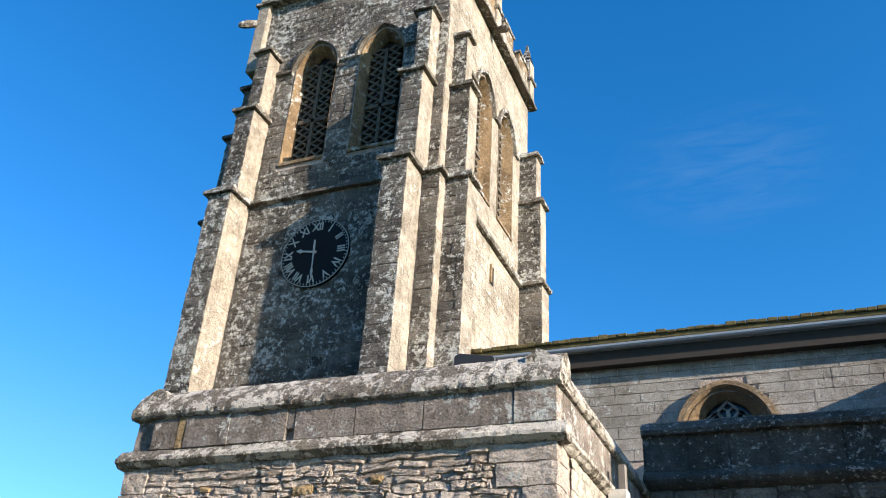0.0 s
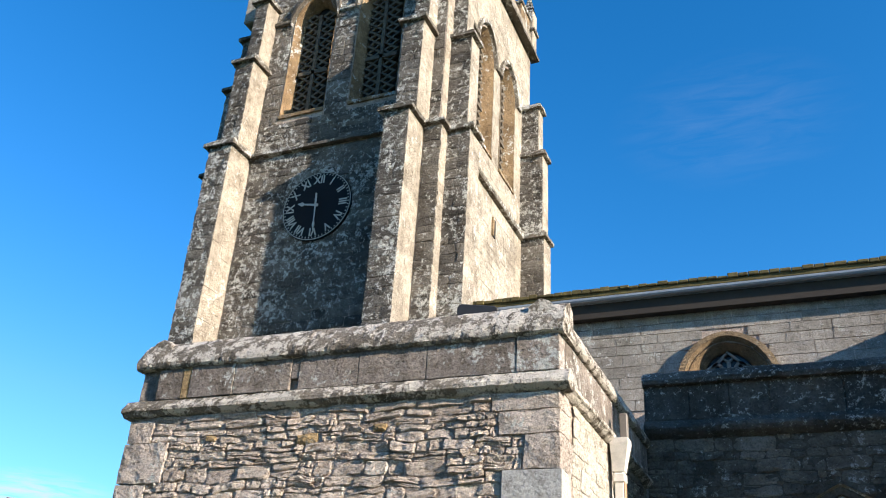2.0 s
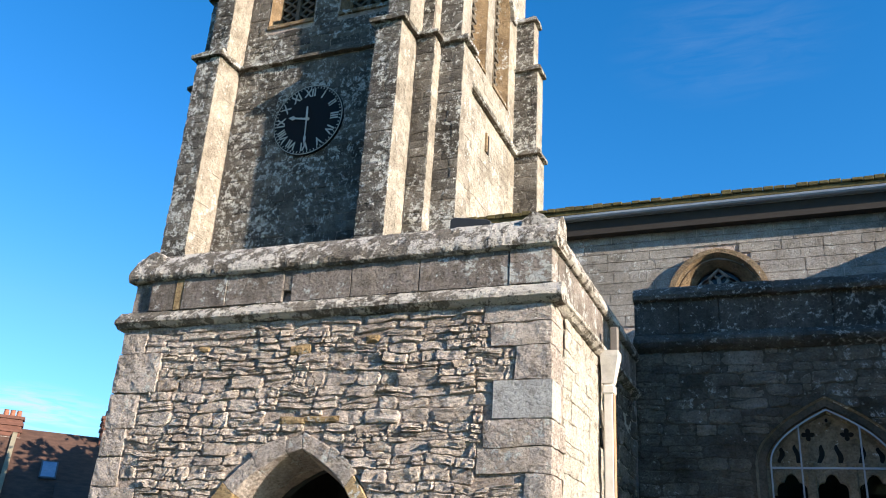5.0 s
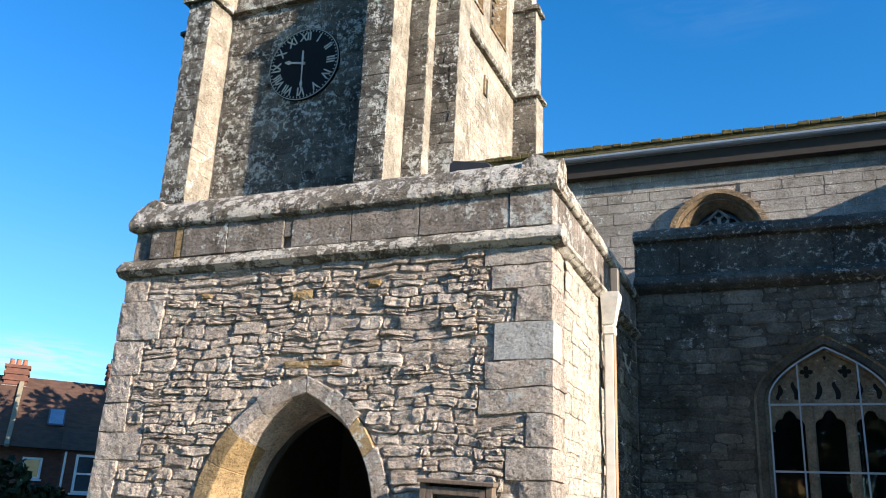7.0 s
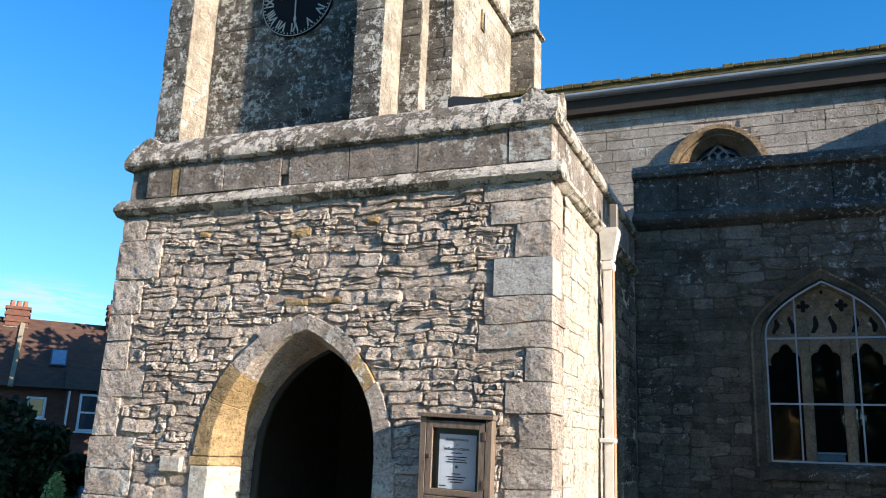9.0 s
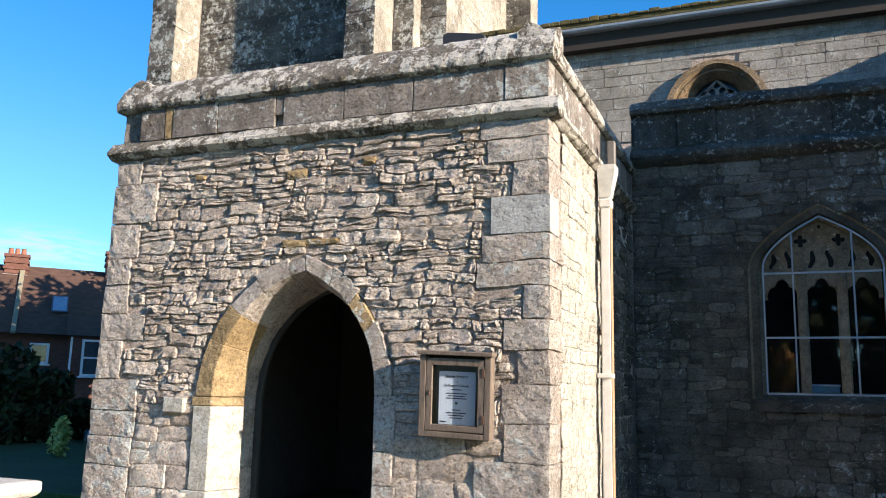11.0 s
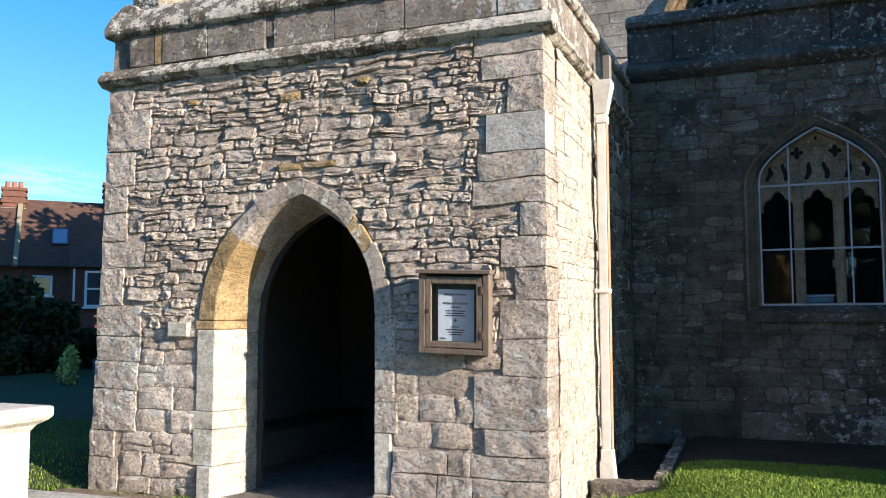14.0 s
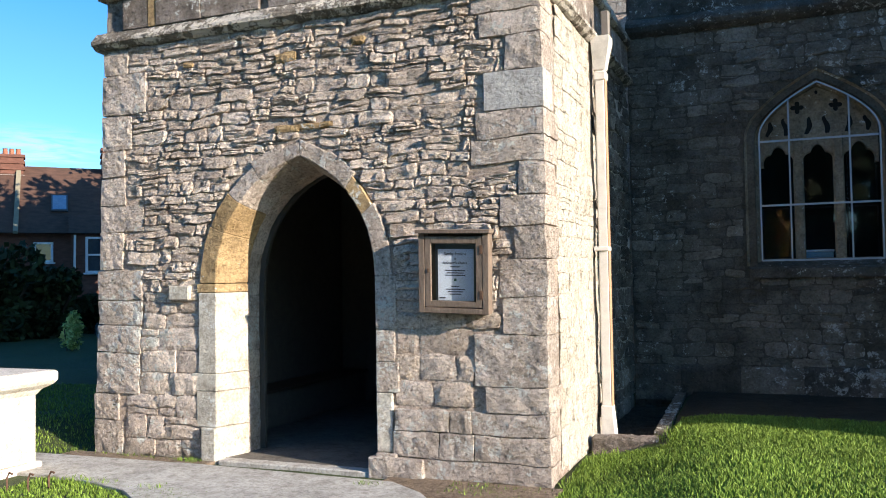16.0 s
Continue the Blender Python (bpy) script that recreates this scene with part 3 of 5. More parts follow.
for side in (0, last):
    z = -0.05
    while z < 1.88:
        h = min(rv.uniform(0.22, 0.42), 1.90 - z)
        if 1.90 - z - h < 0.12:
            h = 1.90 - z
        part("inner_arch_stone", weathered(M().loft([inner_section(side, z + 0.003), inner_section(side, z + h - 0.003)]), 0.008, 0.12, bevel=0.01), quoin_mat, porch)
        z += h
for a in range(last):
    part("inner_arch_stone", weathered(M().loft([inner_section(a), inner_section(a + 1)]), 0.016, 0.08, 9.0, bevel=0.006), rubble_mat, porch)
gate = thing("door_frame", (-2.7, 0.6, 0.03), "dark painted timber frame fixed inside the porch arch", "door frame")
fr = []
for x, z in [(ARCH_INNER[0][0], 0.03)] + ARCH_INNER + [(ARCH_INNER[-1][0], 0.03)]:
    xi, zi = x + 0.045 * (-2.61 - x) / 0.8, z if z < 0.1 else z - 0.025
    fr.append([(x, 0.645, z), (xi, 0.645, zi), (xi, 0.69, zi), (x, 0.69, z)])
part("arched_frame", M().loft(fr), plain("dark_frame_paint", (0.05, 0.05, 0.047), 0.6), gate)

# quoins of the right corner, wrapping both faces
quoins = [(0.0, 0.19, 1.25), (0.19, 0.44, 0.72), (0.44, 0.65, 0.75), (0.65, 0.89, 0.60), (0.89, 1.38, 0.72), (1.38, 1.73, 0.42), (1.73, 2.08, 0.46), (2.08, 2.39, 0.30), (2.39, 2.68, 0.44), (2.68, 2.98, 0.25), (2.98, 3.22, 0.72), (3.22, 3.48, 0.66), (3.48, 3.845, 0.575), (3.845, 4.19, 0.36), (4.19, 4.42, 0.62), (4.42, 4.60, 0.70)]
rq = random.Random(4)
for z0, z1, w in quoins:
    j = rq.uniform(-0.006, 0.006)
    batter = 0.02 * max(0, 1 - z0 / 0.9)
    smooth_block = abs(z0 - 3.48) < 0.01
    ends = (PX1 - w, -0.004 - j - batter, z0 + 0.002, PX1 + 0.002 + j + batter, 0.30 + 0.25 * rq.random(), z1 - 0.002)
    m = M().box(*ends) if smooth_block else rough_block(*ends, 0.010, 0.006, 0.055)
    part("quoin", m, new_stone_mat if smooth_block else quoin_mat, porch, "smooth pale replacement block" if smooth_block else "", bevel=0.004, segments=2)
for z0, z1, a, b in ((0.0, 0.19, -1.56, -1.25), (0.19, 0.44, -1.56, -0.72), (0.44, 0.65, -1.54, -0.75)):
    x = a
    while x < b - 0.05:
        w = min(rq.uniform(0.35, 0.6), b - x)
        if b - x - w < 0.2:
            w = b - x
        part("plinth_block", rough_block(x + 0.001, -0.022 - rq.uniform(0, 0.01), z0 + 0.002, x + w - 0.002, 0.2, z1 - 0.002, 0.010, 0.006, 0.055), quoin_mat, porch)
        x += w
part("foot_block", rough_block(-1.82, -0.075, -0.05, -1.24, 0.30, 0.185, 0.010, 0.008, 0.055), quoin_mat, porch, "worn projecting block at the foot of the jamb")
# quoins of the left corner, leaning slightly outwards at the foot
z = 0.0
left_w = {}
while z < 4.56:
    h = min(rq.uniform(0.24, 0.46), 4.56 - z)
    if 4.56 - z - h < 0.2:
        h = 4.56 - z
    w = rq.choice((0.34, 0.42, 0.62))
    out = 0.15 * (1 - z / 4.56) ** 1.3
    left_w[z] = (z + h, PX0 - out + w)
    part("quoin", rough_block(PX0 - out + rq.uniform(-0.012, 0.012), -0.004 - rq.uniform(-0.008, 0.01), z + 0.002, PX0 - out + w, 0.55, z + h - 0.002, 0.013, 0.007, 0.055), quoin_mat, porch)
    z += h


def left_bound(za, zb):
    return max([e for a, (b, e) in left_w.items() if a < zb - 0.01 and b > za + 0.01] + [PX0 + 0.3])


def right_bound(za, zb):
    return min([PX1 - w for a, b, w in quoins if a < zb - 0.01 and b > za + 0.01])


def arch_span(z):
    if z < 1.9:
        return -3.87, -1.55
    xs = [(ARCH_OUT[i], ARCH_OUT[i + 1]) for i in range(last)]
    hit = [a[0] + (b[0] - a[0]) * (z - a[1]) / (b[1] - a[1]) for a, b in xs if abs(b[1] - a[1]) > 1e-6 and min(a[1], b[1]) <= z <= max(a[1], b[1])]
    return (min(hit) - 0.01, max(hit) + 0.01) if len(hit) > 1 else (None, None)


def porch_free(za, zb):
    lo, hi = left_bound(za, zb) + 0.01, right_bound(za, zb) - 0.01
    if za < 0.65:
        hi = min(hi, -1.5)
    a, b = arch_span(max(za, 0.0) + 0.02)
    if a is None:
        return [(lo, hi)]
    return [(p, q) for p, q in ((lo, a), (b, hi)) if q - p > 0.06]


low = courses(0.0, 1.7, porch_free, (0.15, 0.27), (0.20, 0.48), 11, 0.004, 0.22, 0.02)
high = courses(1.7, 4.42, porch_free, (0.065, 0.165), (0.09, 0.40), 12, 0.003, 0.36, 0.05)
band = courses(4.42, 4.60, lambda a, b: [(left_bound(a, b), right_bound(a, b))], (0.085, 0.10), (0.2, 0.5), 13, 0.004)
cells = high + band
cells = [c for c in cells if not (-2.95 < c[0] < -2.13 and 3.44 < c[1] < 3.56)]
for ox, oz, ow, oh in ((-2.77, 4.25, 0.28, 0.11), (-1.91, 4.33, 0.16, 0.09), (-4.02, 4.30, 0.15, 0.07)):
    cells = [c for c in cells if abs(c[0] - ox) > (c[2] + ow) * 0.4 or abs(c[1] - oz) > (c[3] + oh) * 0.4]
    part("ochre_stone", rough_block(ox - ow / 2, -0.008, oz - oh / 2, ox + ow / 2, 0.08, oz + oh / 2, 0.012, 0.014, 0.04), ochre_mat, porch)
cells.sort(key=lambda c: (c[0] + 1.5) ** 2 + (c[1] - 1.8) ** 2)
LAY_LATER = [(cells, FRONT, 0.044, 0.044, "rubble", porch_front, rubble_mat, rubble_far_mat, 230, "stone", 21)]
LAY_LATER.append((low, FRONT, 0.044, 0.047, "block", porch_front, rubble_mat, rubble_far_mat, 60, "stone", 27))
for x0, z0, x1, z1 in ((-2.90, 3.455, -2.60, 3.535), (-2.605, 3.475, -2.19, 3.54)):
    part("ochre_stone", rough_block(x0, -0.010, z0, x1, 0.10, z1, 0.010, 0.010, 0.05), ochre_mat, porch, "long thin ochre stone let into the rubble")
part("ledge_stone", M().box(-4.25, -0.05, 1.72, -3.98, 0.2, 1.88), jamb_mat, porch, bevel=0.012)
east_cells = courses(0.05, 4.60, lambda a, b: [(0.50, PY1)], (0.10, 0.24), (0.2, 0.55), 15, 0.004, 0.2, 0.02)
east_cells.sort(key=lambda c: c[0])
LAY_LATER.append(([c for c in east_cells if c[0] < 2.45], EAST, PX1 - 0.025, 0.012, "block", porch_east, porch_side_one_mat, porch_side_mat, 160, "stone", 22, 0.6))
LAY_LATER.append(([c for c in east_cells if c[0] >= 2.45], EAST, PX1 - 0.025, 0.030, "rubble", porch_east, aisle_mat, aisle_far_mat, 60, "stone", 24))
west_cells = courses(0.05, 4.60, lambda a, b: [(0.60, PY1)], (0.16, 0.3), (0.3, 0.6), 16, 0.012)
LAY_LATER.append((west_cells, WEST, PX0 + 0.035, 0.038, "rubble", porch_west, rubble_mat, rubble_far_mat, 0, "stone", 23))

# string course, parapet and coping
STRING = [(0.0, 4.60), (0.03, 4.615), (0.062, 4.645), (0.085, 4.66), (0.085, 4.70), (0.065, 4.72), (0.0, 4.80), (-0.12, 4.80), (-0.12, 4.60)]
COPING = [(0.0, 5.17), (0.035, 5.175), (0.065, 5.20), (0.070, 5.24), (0.058, 5.29), (0.02, 5.37), (-0.04, 5.46), (-0.12, 5.54), (-0.22, 5.58), (-0.34, 5.50), (-0.34, 5.17)]
EAST_TURN = Matrix.Translation((PX1, 0, 0)) @ Matrix.Rotation(radians(90), 4, 'Z')
WEST_TURN = Matrix.Translation((PX0, 0, 0)) @ Matrix.Diagonal((-1, 1, 1, 1)) @ Matrix.Rotation(radians(90), 4, 'Z')
for m in worn_run(PX0 - 0.12, PX1 + 0.10, STRING, (0.8, 1.3), 31, 0.008):
    part("string_course", m, coping_mat, porch, "white-lichened moulded string course", smooth=False)
for m in worn_run(0.0, PY1, STRING, (0.8, 1.2), 32, 0.008, EAST_TURN):
    part("string_course", m, coping_mat, porch)
for m in worn_run(0.0, PY1, STRING, (0.8, 1.2), 33, 0.008, WEST_TURN):
    part("string_course", m, coping_mat, porch)
for m in worn_run(PX0 - 0.05, PX1 + 0.05, COPING, (0.9, 1.3), 34, 0.010):
    part("coping_stone", m, coping_mat, porch, "lichen-whitened weathered coping stone")
for m in worn_run(0.02, PY1, COPING, (0.9, 1.3), 35, 0.009, EAST_TURN):
    part("coping_stone", m, coping_mat, porch)
for m in worn_run(0.02, PY1, COPING, (0.8, 1.15), 36, 0.012, WEST_TURN):
    part("coping_stone", m, coping_mat, porch)
part("parapet_core", M().box(PX0 + 0.04, 0.05, 4.79, PX1 - 0.05, 0.30, 5.18).box(PX1 - 0.30, 0.30, 4.79, PX1 - 0.04, PY1, 5.18).box(PX0 + 0.04, 0.30, 4.79, PX0 + 0.30, PY1, 5.18), mortar_mat, porch)
x = PX0
for w in (0.28, 0.36, 0.11, 0.62, 0.76, 0.10, 0.74, 0.80, 0.98, 0.45):
    if abs(w - 0.10) > 1e-6:
        inset = 0.05 if x < PX0 + 0.1 else 0.0
        ochre = abs(w - 0.11) < 1e-6
        m = M().box(x + 0.004, -0.006 + inset - rq.uniform(0, 0.012), 4.80, x + w - 0.004, 0.2, 5.178)
        part("parapet_block", weathered(m, 0.006, 0.09, bevel=0.006), ochre_mat if ochre else parapet_mat, porch)
    else:
        part("parapet_block", M().box(x, 0.0, 4.93, x + w, 0.2, 5.178), parapet_mat, porch, bevel=0.006)
    x += w
y = 0.22
while y < PY1 - 0.1:
    w = min(rq.uniform(0.5, 0.9), PY1 - y)
    part("parapet_block", M().box(PX1 - 0.2, y + 0.004, 4.80, PX1 + rq.uniform(0, 0.01), y + w - 0.004, 5.178), parapet_mat, porch, bevel=0.008)
    part("parapet_block", M().box(PX0 - rq.uniform(0, 0.01), y + 0.004, 4.80, PX0 + 0.2, y + w - 0.004, 5.178), parapet_mat, porch, bevel=0.008)
    y += w
part("water_spout", M().loft([[(-5.15, 1.35, 4.98), (-5.15, 1.50, 4.98), (-5.15, 1.50, 5.08), (-5.15, 1.35, 5.08)], [(-5.62, 1.38, 4.90), (-5.62, 1.47, 4.90), (-5.62, 1.47, 4.98), (-5.62, 1.38, 4.98)]]), lead_mat, porch, "lead rainwater spout")

hatch = thing("roof_hatch", (-1.0, 0.6, 5.4), "lead-covered roof upstand behind the porch parapet", "roof hatch")
part("lead_cover", M().loft([[(-1.36, y, 4.82), (-1.35, y, 5.84), (-1.30, y, 5.87), (-0.90, y, 5.80), (-0.86, y, 5.77), (-0.86, y, 4.82)] for y in (0.55, 1.1)]), plain("old_dark_lead", (0.03, 0.03, 0.032), 0.6), hatch, bevel=0.01)

# ---- tower ----
TX0, TX1, TY0, TY1 = -10.22, -4.30, 6.2, 12.8
tower = thing("church_tower", (-7.3, 9.3, 0), "tall limestone church tower with setback buttresses and belfry openings", "tower")
BW = [(-8.74, -7.50), (-6.82, -5.58)]
SILL, SPRING, CROWN, ZP = 14.15, 17.05, 17.88, 19.9


tower_low = part("lower_stage_wall", M().box(TX0 + 0.03, TY0 + 0.03, -0.2, TX1 - 0.03, TY1, 13.0), mortar_mat, tower)
bw_arches = [pointed(a, b, (a + b) / 2, SPRING, SPRING, CROWN, 8) for a, b in BW]
bw_holes = [[(p[0][0], SILL)] + p + [(p[-1][0], SILL)] for p in bw_arches]
tower_front = part("belfry_wall", pierced((TX0 + 0.1, 13.0, TX1 - 0.1, ZP), bw_holes, lambda u, z, s: (u, TY0 + (0.9 if s else 0.10), z)), mortar_mat, tower)
EW = [(8.28, 9.52), (10.10, 11.34)]
ew_arches = [pointed(a, b, (a + b) / 2, SPRING, SPRING, CROWN, 8) for a, b in EW]
ew_holes = [[(p[0][0], SILL)] + p + [(p[-1][0], SILL)] for p in ew_arches]
me_ = pierced((TY0 + 0.9, 13.0, TY1, ZP), ew_holes, lambda u, z, s: (TX1 - (0.9 if s else 0.10), u, z))
tower_east = part("belfry_wall", me_, mortar_mat, tower)
part("belfry_wall", M().box(TX0 + 0.1, TY0 + 0.9, 13.0, TX0 + 0.9, TY1, ZP), cream_mat, tower)
part("belfry_wall", M().box(TX0 + 0.9, TY1 - 0.8, 13.0, TX1 - 0.9, TY1, ZP), cream_mat, tower)
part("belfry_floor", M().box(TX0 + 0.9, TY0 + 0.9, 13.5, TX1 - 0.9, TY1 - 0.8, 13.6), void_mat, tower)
part("tower_roof", M().box(TX0 + 0.3, TY0 + 0.3, ZP, TX1 - 0.3, TY1 - 0.2, ZP + 0.1), lead_mat, tower)


def belfry_window(to_world):
    """Jambs and hood of ochre stone with pierced stone tracery, in a plane whose opening is one unit: to_world(u, d, z)."""
    half, arch = 0.61, pointed(-0.61, 0.61, 0, SPRING, SPRING, CROWN - 0.01, 8)
    inner = pointed(-0.47, 0.47, 0, SPRING, SPRING, CROWN - 0.17, 8)
    outer = pointed(-0.76, 0.76, 0, SPRING, SPRING, CROWN + 0.16, 8)
    full_a, full_i = [(-half, SILL)] + arch + [(half, SILL)], [(-0.47, SILL)] + inner + [(0.47, SILL)]
    rev = M().loft([[to_world(a[0], -0.02, a[1]), to_world(i[0], 0.30, i[1]), to_world(i[0], 0.34, i[1]), to_world(a[0], 0.34, a[1])] for a, i in zip(full_a, full_i)])
    win = part("belfry_window", weathered(rev, 0.012, 0.16), hamstone_mat, tower, "ochre dressed reveal with pierced stone tracery")
    hood = M().loft([[to_world(o[0], -0.10, o[1] + 0.06), to_world(o[0] * 0.9, -0.11, o[1] - 0.06), to_world(o[0] * 0.86, 0.0, o[1] - 0.08), to_world(o[0], 0.0, o[1] + 0.08)] for o in outer])
    part("hood_mould", weathered(hood, 0.012, 0.16), string_mat, win, "weathered projecting hood mould")
    part("sill", M().loft([[to_world(-0.62, -0.05, SILL - 0.12), to_world(-0.62, -0.05, SILL - 0.03), to_world(-0.62, 0.34, SILL + 0.08), to_world(-0.62, 0.34, SILL - 0.12)], [to_world(0.62, -0.05, SILL - 0.12), to_world(0.62, -0.05, SILL - 0.03), to_world(0.62, 0.34, SILL + 0.08), to_world(0.62, 0.34, SILL - 0.12)]]), hamstone_mat, win)
    # pierced panel: mullion, transom and rings of stone with small gaps
    tr = M()
    tr.loft([[to_world(u, d, SILL) for u, d in ((-0.045, 0.2), (0.045, 0.2), (0.045, 0.32), (-0.045, 0.32))], [to_world(u, d, CROWN - 0.5) for u, d in ((-0.045, 0.2), (0.045, 0.2), (0.045, 0.32), (-0.045, 0.32))]])
    tr.loft([[to_world(-0.42, d, z) for d, z in ((0.2, 15.45), (0.32, 15.45), (0.32, 15.57), (0.2, 15.57))], [to_world(0.42, d, z) for d, z in ((0.2, 15.45), (0.32, 15.45), (0.32, 15.57), (0.2, 15.57))]])
    z = SILL + 0.14
    while z < CROWN - 0.35:
        for c in (-0.23, 0.23):
            wide = 0.16
            if z > SPRING and abs(c) + wide > 0.46 * (1 - ((z - SPRING) / 0.9) ** 2):
                continue
            rings = []
            for s in range(9):
                a = math.tau * s / 8
                lobe = 1 + 0.18 * math.cos(4 * a)
                rings.append([to_world(c + math.cos(a) * wide * q * lobe, d, z + math.sin(a) * 0.105 * q * lobe) for q, d in ((1.15, 0.23), (0.62, 0.24), (0.62, 0.30), (1.15, 0.30))])
            tr.loft(rings)
        z += 0.235
    part("tracery", tr, louvre_mat, win, "pierced stone panel")
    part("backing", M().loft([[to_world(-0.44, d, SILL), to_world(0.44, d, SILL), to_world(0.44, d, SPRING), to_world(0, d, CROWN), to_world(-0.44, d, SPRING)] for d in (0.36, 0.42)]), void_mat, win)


for a, b in BW:
    belfry_window(lambda u, d, z, c=(a + b) / 2: (c + u, TY0 + 0.10 + d, z))
for a, b in EW:
    belfry_window(lambda u, d, z, c=(a + b) / 2: (TX1 - 0.10 - d, c + u, z))

FACES = []  # faces to clad: side, plane, along from, to, height from, to, kind


def buttress(name, stages, side, along):
    """Stages of (x0, x1, y0, y1, z0, z1); each ends with a weathered slope."""
    for s, (x0, x1, y0, y1, z0, z1) in enumerate(stages):
        b = part(name, M().box(x0 + 0.02, y0 + 0.02, z0, x1 - 0.02, y1, z1), mortar_mat, tower)
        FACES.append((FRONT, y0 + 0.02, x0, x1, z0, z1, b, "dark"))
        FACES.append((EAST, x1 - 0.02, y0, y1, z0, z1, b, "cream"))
        cap = [(x0 - 0.10, y0 - 0.10), (x1 + 0.10, y0 - 0.10), (x1 + 0.10, y1), (x0 - 0.10, y1)]
        top = [(x0 + 0.08, y0 + 0.20), (x1 - 0.08, y0 + 0.20), (x1 - 0.08, y1), (x0 + 0.08, y1)]
        part("set_off", weathered(M().loft([[(x, y, z1 - 0.02) for x, y in cap], [(x, y, z1 + 0.07) for x, y in cap], [(x, y, z1 + 0.34) for x, y in top]]), 0.022, 0.16, 4.0), string_mat, tower)


buttress("buttress", [(-5.36, -4.74, 5.45, TY0 + 0.1, 0, 12.90), (-5.18, -4.66, 5.62, TY0 + 0.15, 12.9, 15.50), (-5.02, -4.64, 5.80, TY0 + 0.15, 15.5, 17.6)], FRONT, 0)
buttress("buttress", [(-9.93, -9.29, 5.45, TY0 + 0.1, 0, 12.90), (-9.80, -9.28, 5.62, TY0 + 0.15, 12.9, 15.50), (-9.70, -9.32, 5.80, TY0 + 0.15, 15.5, 17.6)], FRONT, 0)
buttress("buttress", [(TX1 - 0.1, -3.77, 6.55, 7.17, 0, 12.90), (TX1 - 0.15, -3.86, 6.60, 7.12, 12.9, 15.60), (TX1 - 0.15, -4.02, 6.66, 7.06, 15.6, 17.3)], EAST, 0)
buttress("buttress", [(TX1 - 0.1, -3.66, 11.9, 12.55, 0, 12.90), (TX1 - 0.15, -3.72, 11.95, 12.5, 12.9, 15.60), (TX1 - 0.15, -3.86, 12.0, 12.45, 15.6, 17.3)], EAST, 0)
buttress("buttress", [(-10.90, TX0 + 0.1, 6.55, 7.17, 0, 12.90), (-10.81, TX0 + 0.15, 6.60, 7.12, 12.9, 15.60), (-10.65, TX0 + 0.15, 6.66, 7.06, 15.6, 17.3)], EAST, 0)
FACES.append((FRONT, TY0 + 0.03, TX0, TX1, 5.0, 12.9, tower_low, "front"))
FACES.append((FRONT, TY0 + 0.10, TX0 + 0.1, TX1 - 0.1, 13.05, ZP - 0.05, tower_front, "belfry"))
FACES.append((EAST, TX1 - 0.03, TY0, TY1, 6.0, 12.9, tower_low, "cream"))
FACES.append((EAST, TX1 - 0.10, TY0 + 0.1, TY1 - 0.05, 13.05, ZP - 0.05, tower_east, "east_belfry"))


def belt(z, grow, name="string_course", h=0.14):
    x0, x1, y0, y1 = TX0, TX1, TY0, TY1
    for a, b, c, d in ((x0 - grow, y0 - grow, x1 + grow, y0 + 0.12), (x1 - 0.12, y0 + 0.12, x1 + grow, y1 + grow), (x0 - grow, y0 + 0.12, x0 + 0.12, y1 + grow)):
        lo, hi = [(a, b), (c, b), (c, d), (a, d)], [(a + grow * 0.7, b + grow * 0.7), (c - grow * 0.7, b + grow * 0.7), (c - grow * 0.7, d), (a + grow * 0.7, d)]
        part(name, weathered(M().loft([[(x, y, z) for x, y in lo], [(x, y, z + h * 0.5) for x, y in lo], [(x, y, z + h) for x, y in hi]]), 0.02, 0.2, 3.0), string_mat, tower)


belt(12.90, 0.11)
belt(ZP - 0.05, 0.16, h=0.2)
part("clerestory_string", M().box(TX1 - 0.1, TY0 + 0.7, 12.86, TX1 + 0.10, TY1, 13.02), string_mat, tower)
# impost string between the hoods
for a, b in ((TX0 + 0.5, BW[0][0] - 0.12), (BW[0][1] + 0.12, BW[1][0] - 0.12), (BW[1][1] + 0.12, TX1 - 0.6)):
    part("string_course", M().box(a, TY0 + 0.0, SPRING + 0.02, b, TY0 + 0.12, SPRING + 0.14), string_mat, tower, bevel=0.02)
for a, b in ((7.0, EW[0][0] - 0.1), (EW[0][1] + 0.1, EW[1][0] - 0.1), (EW[1][1] + 0.1, 11.8)):
    part("string_course", M().box(TX1 - 0.12, a, SPRING + 0.02, TX1, b, SPRING + 0.14), string_mat, tower, bevel=0.02)
# parapet with battlements and corner pinnacles
for (ax, ay, bx, by) in ((TX0, TY0, TX1, TY0 + 0.35), (TX1 - 0.35, TY0 + 0.35, TX1, TY1), (TX0, TY0 + 0.35, TX0 + 0.35, TY1)):
    part("parapet", M().box(ax, ay, ZP + 0.12, bx, by, ZP + 0.75), cream_mat, tower, bevel=0.01)
for i in range(4):
    y = TY0 + 1.0 + i * 1.45
    part("merlon", M().box(TX1 - 0.35, y, ZP + 0.75, TX1, y + 0.85, ZP + 1.25), hamstone_mat, tower, bevel=0.01)
    part("merlon_cap", M().box(TX1 - 0.40, y - 0.05, ZP + 1.25, TX1 + 0.05, y + 0.90, ZP + 1.36), string_mat, tower, bevel=0.02)
for i in range(3):
    x = TX0 + 1.0 + i * 1.5
    part("merlon", M().box(x, TY0, ZP + 0.75, x + 0.85, TY0 + 0.35, ZP + 1.25), hamstone_mat, tower, bevel=0.01)
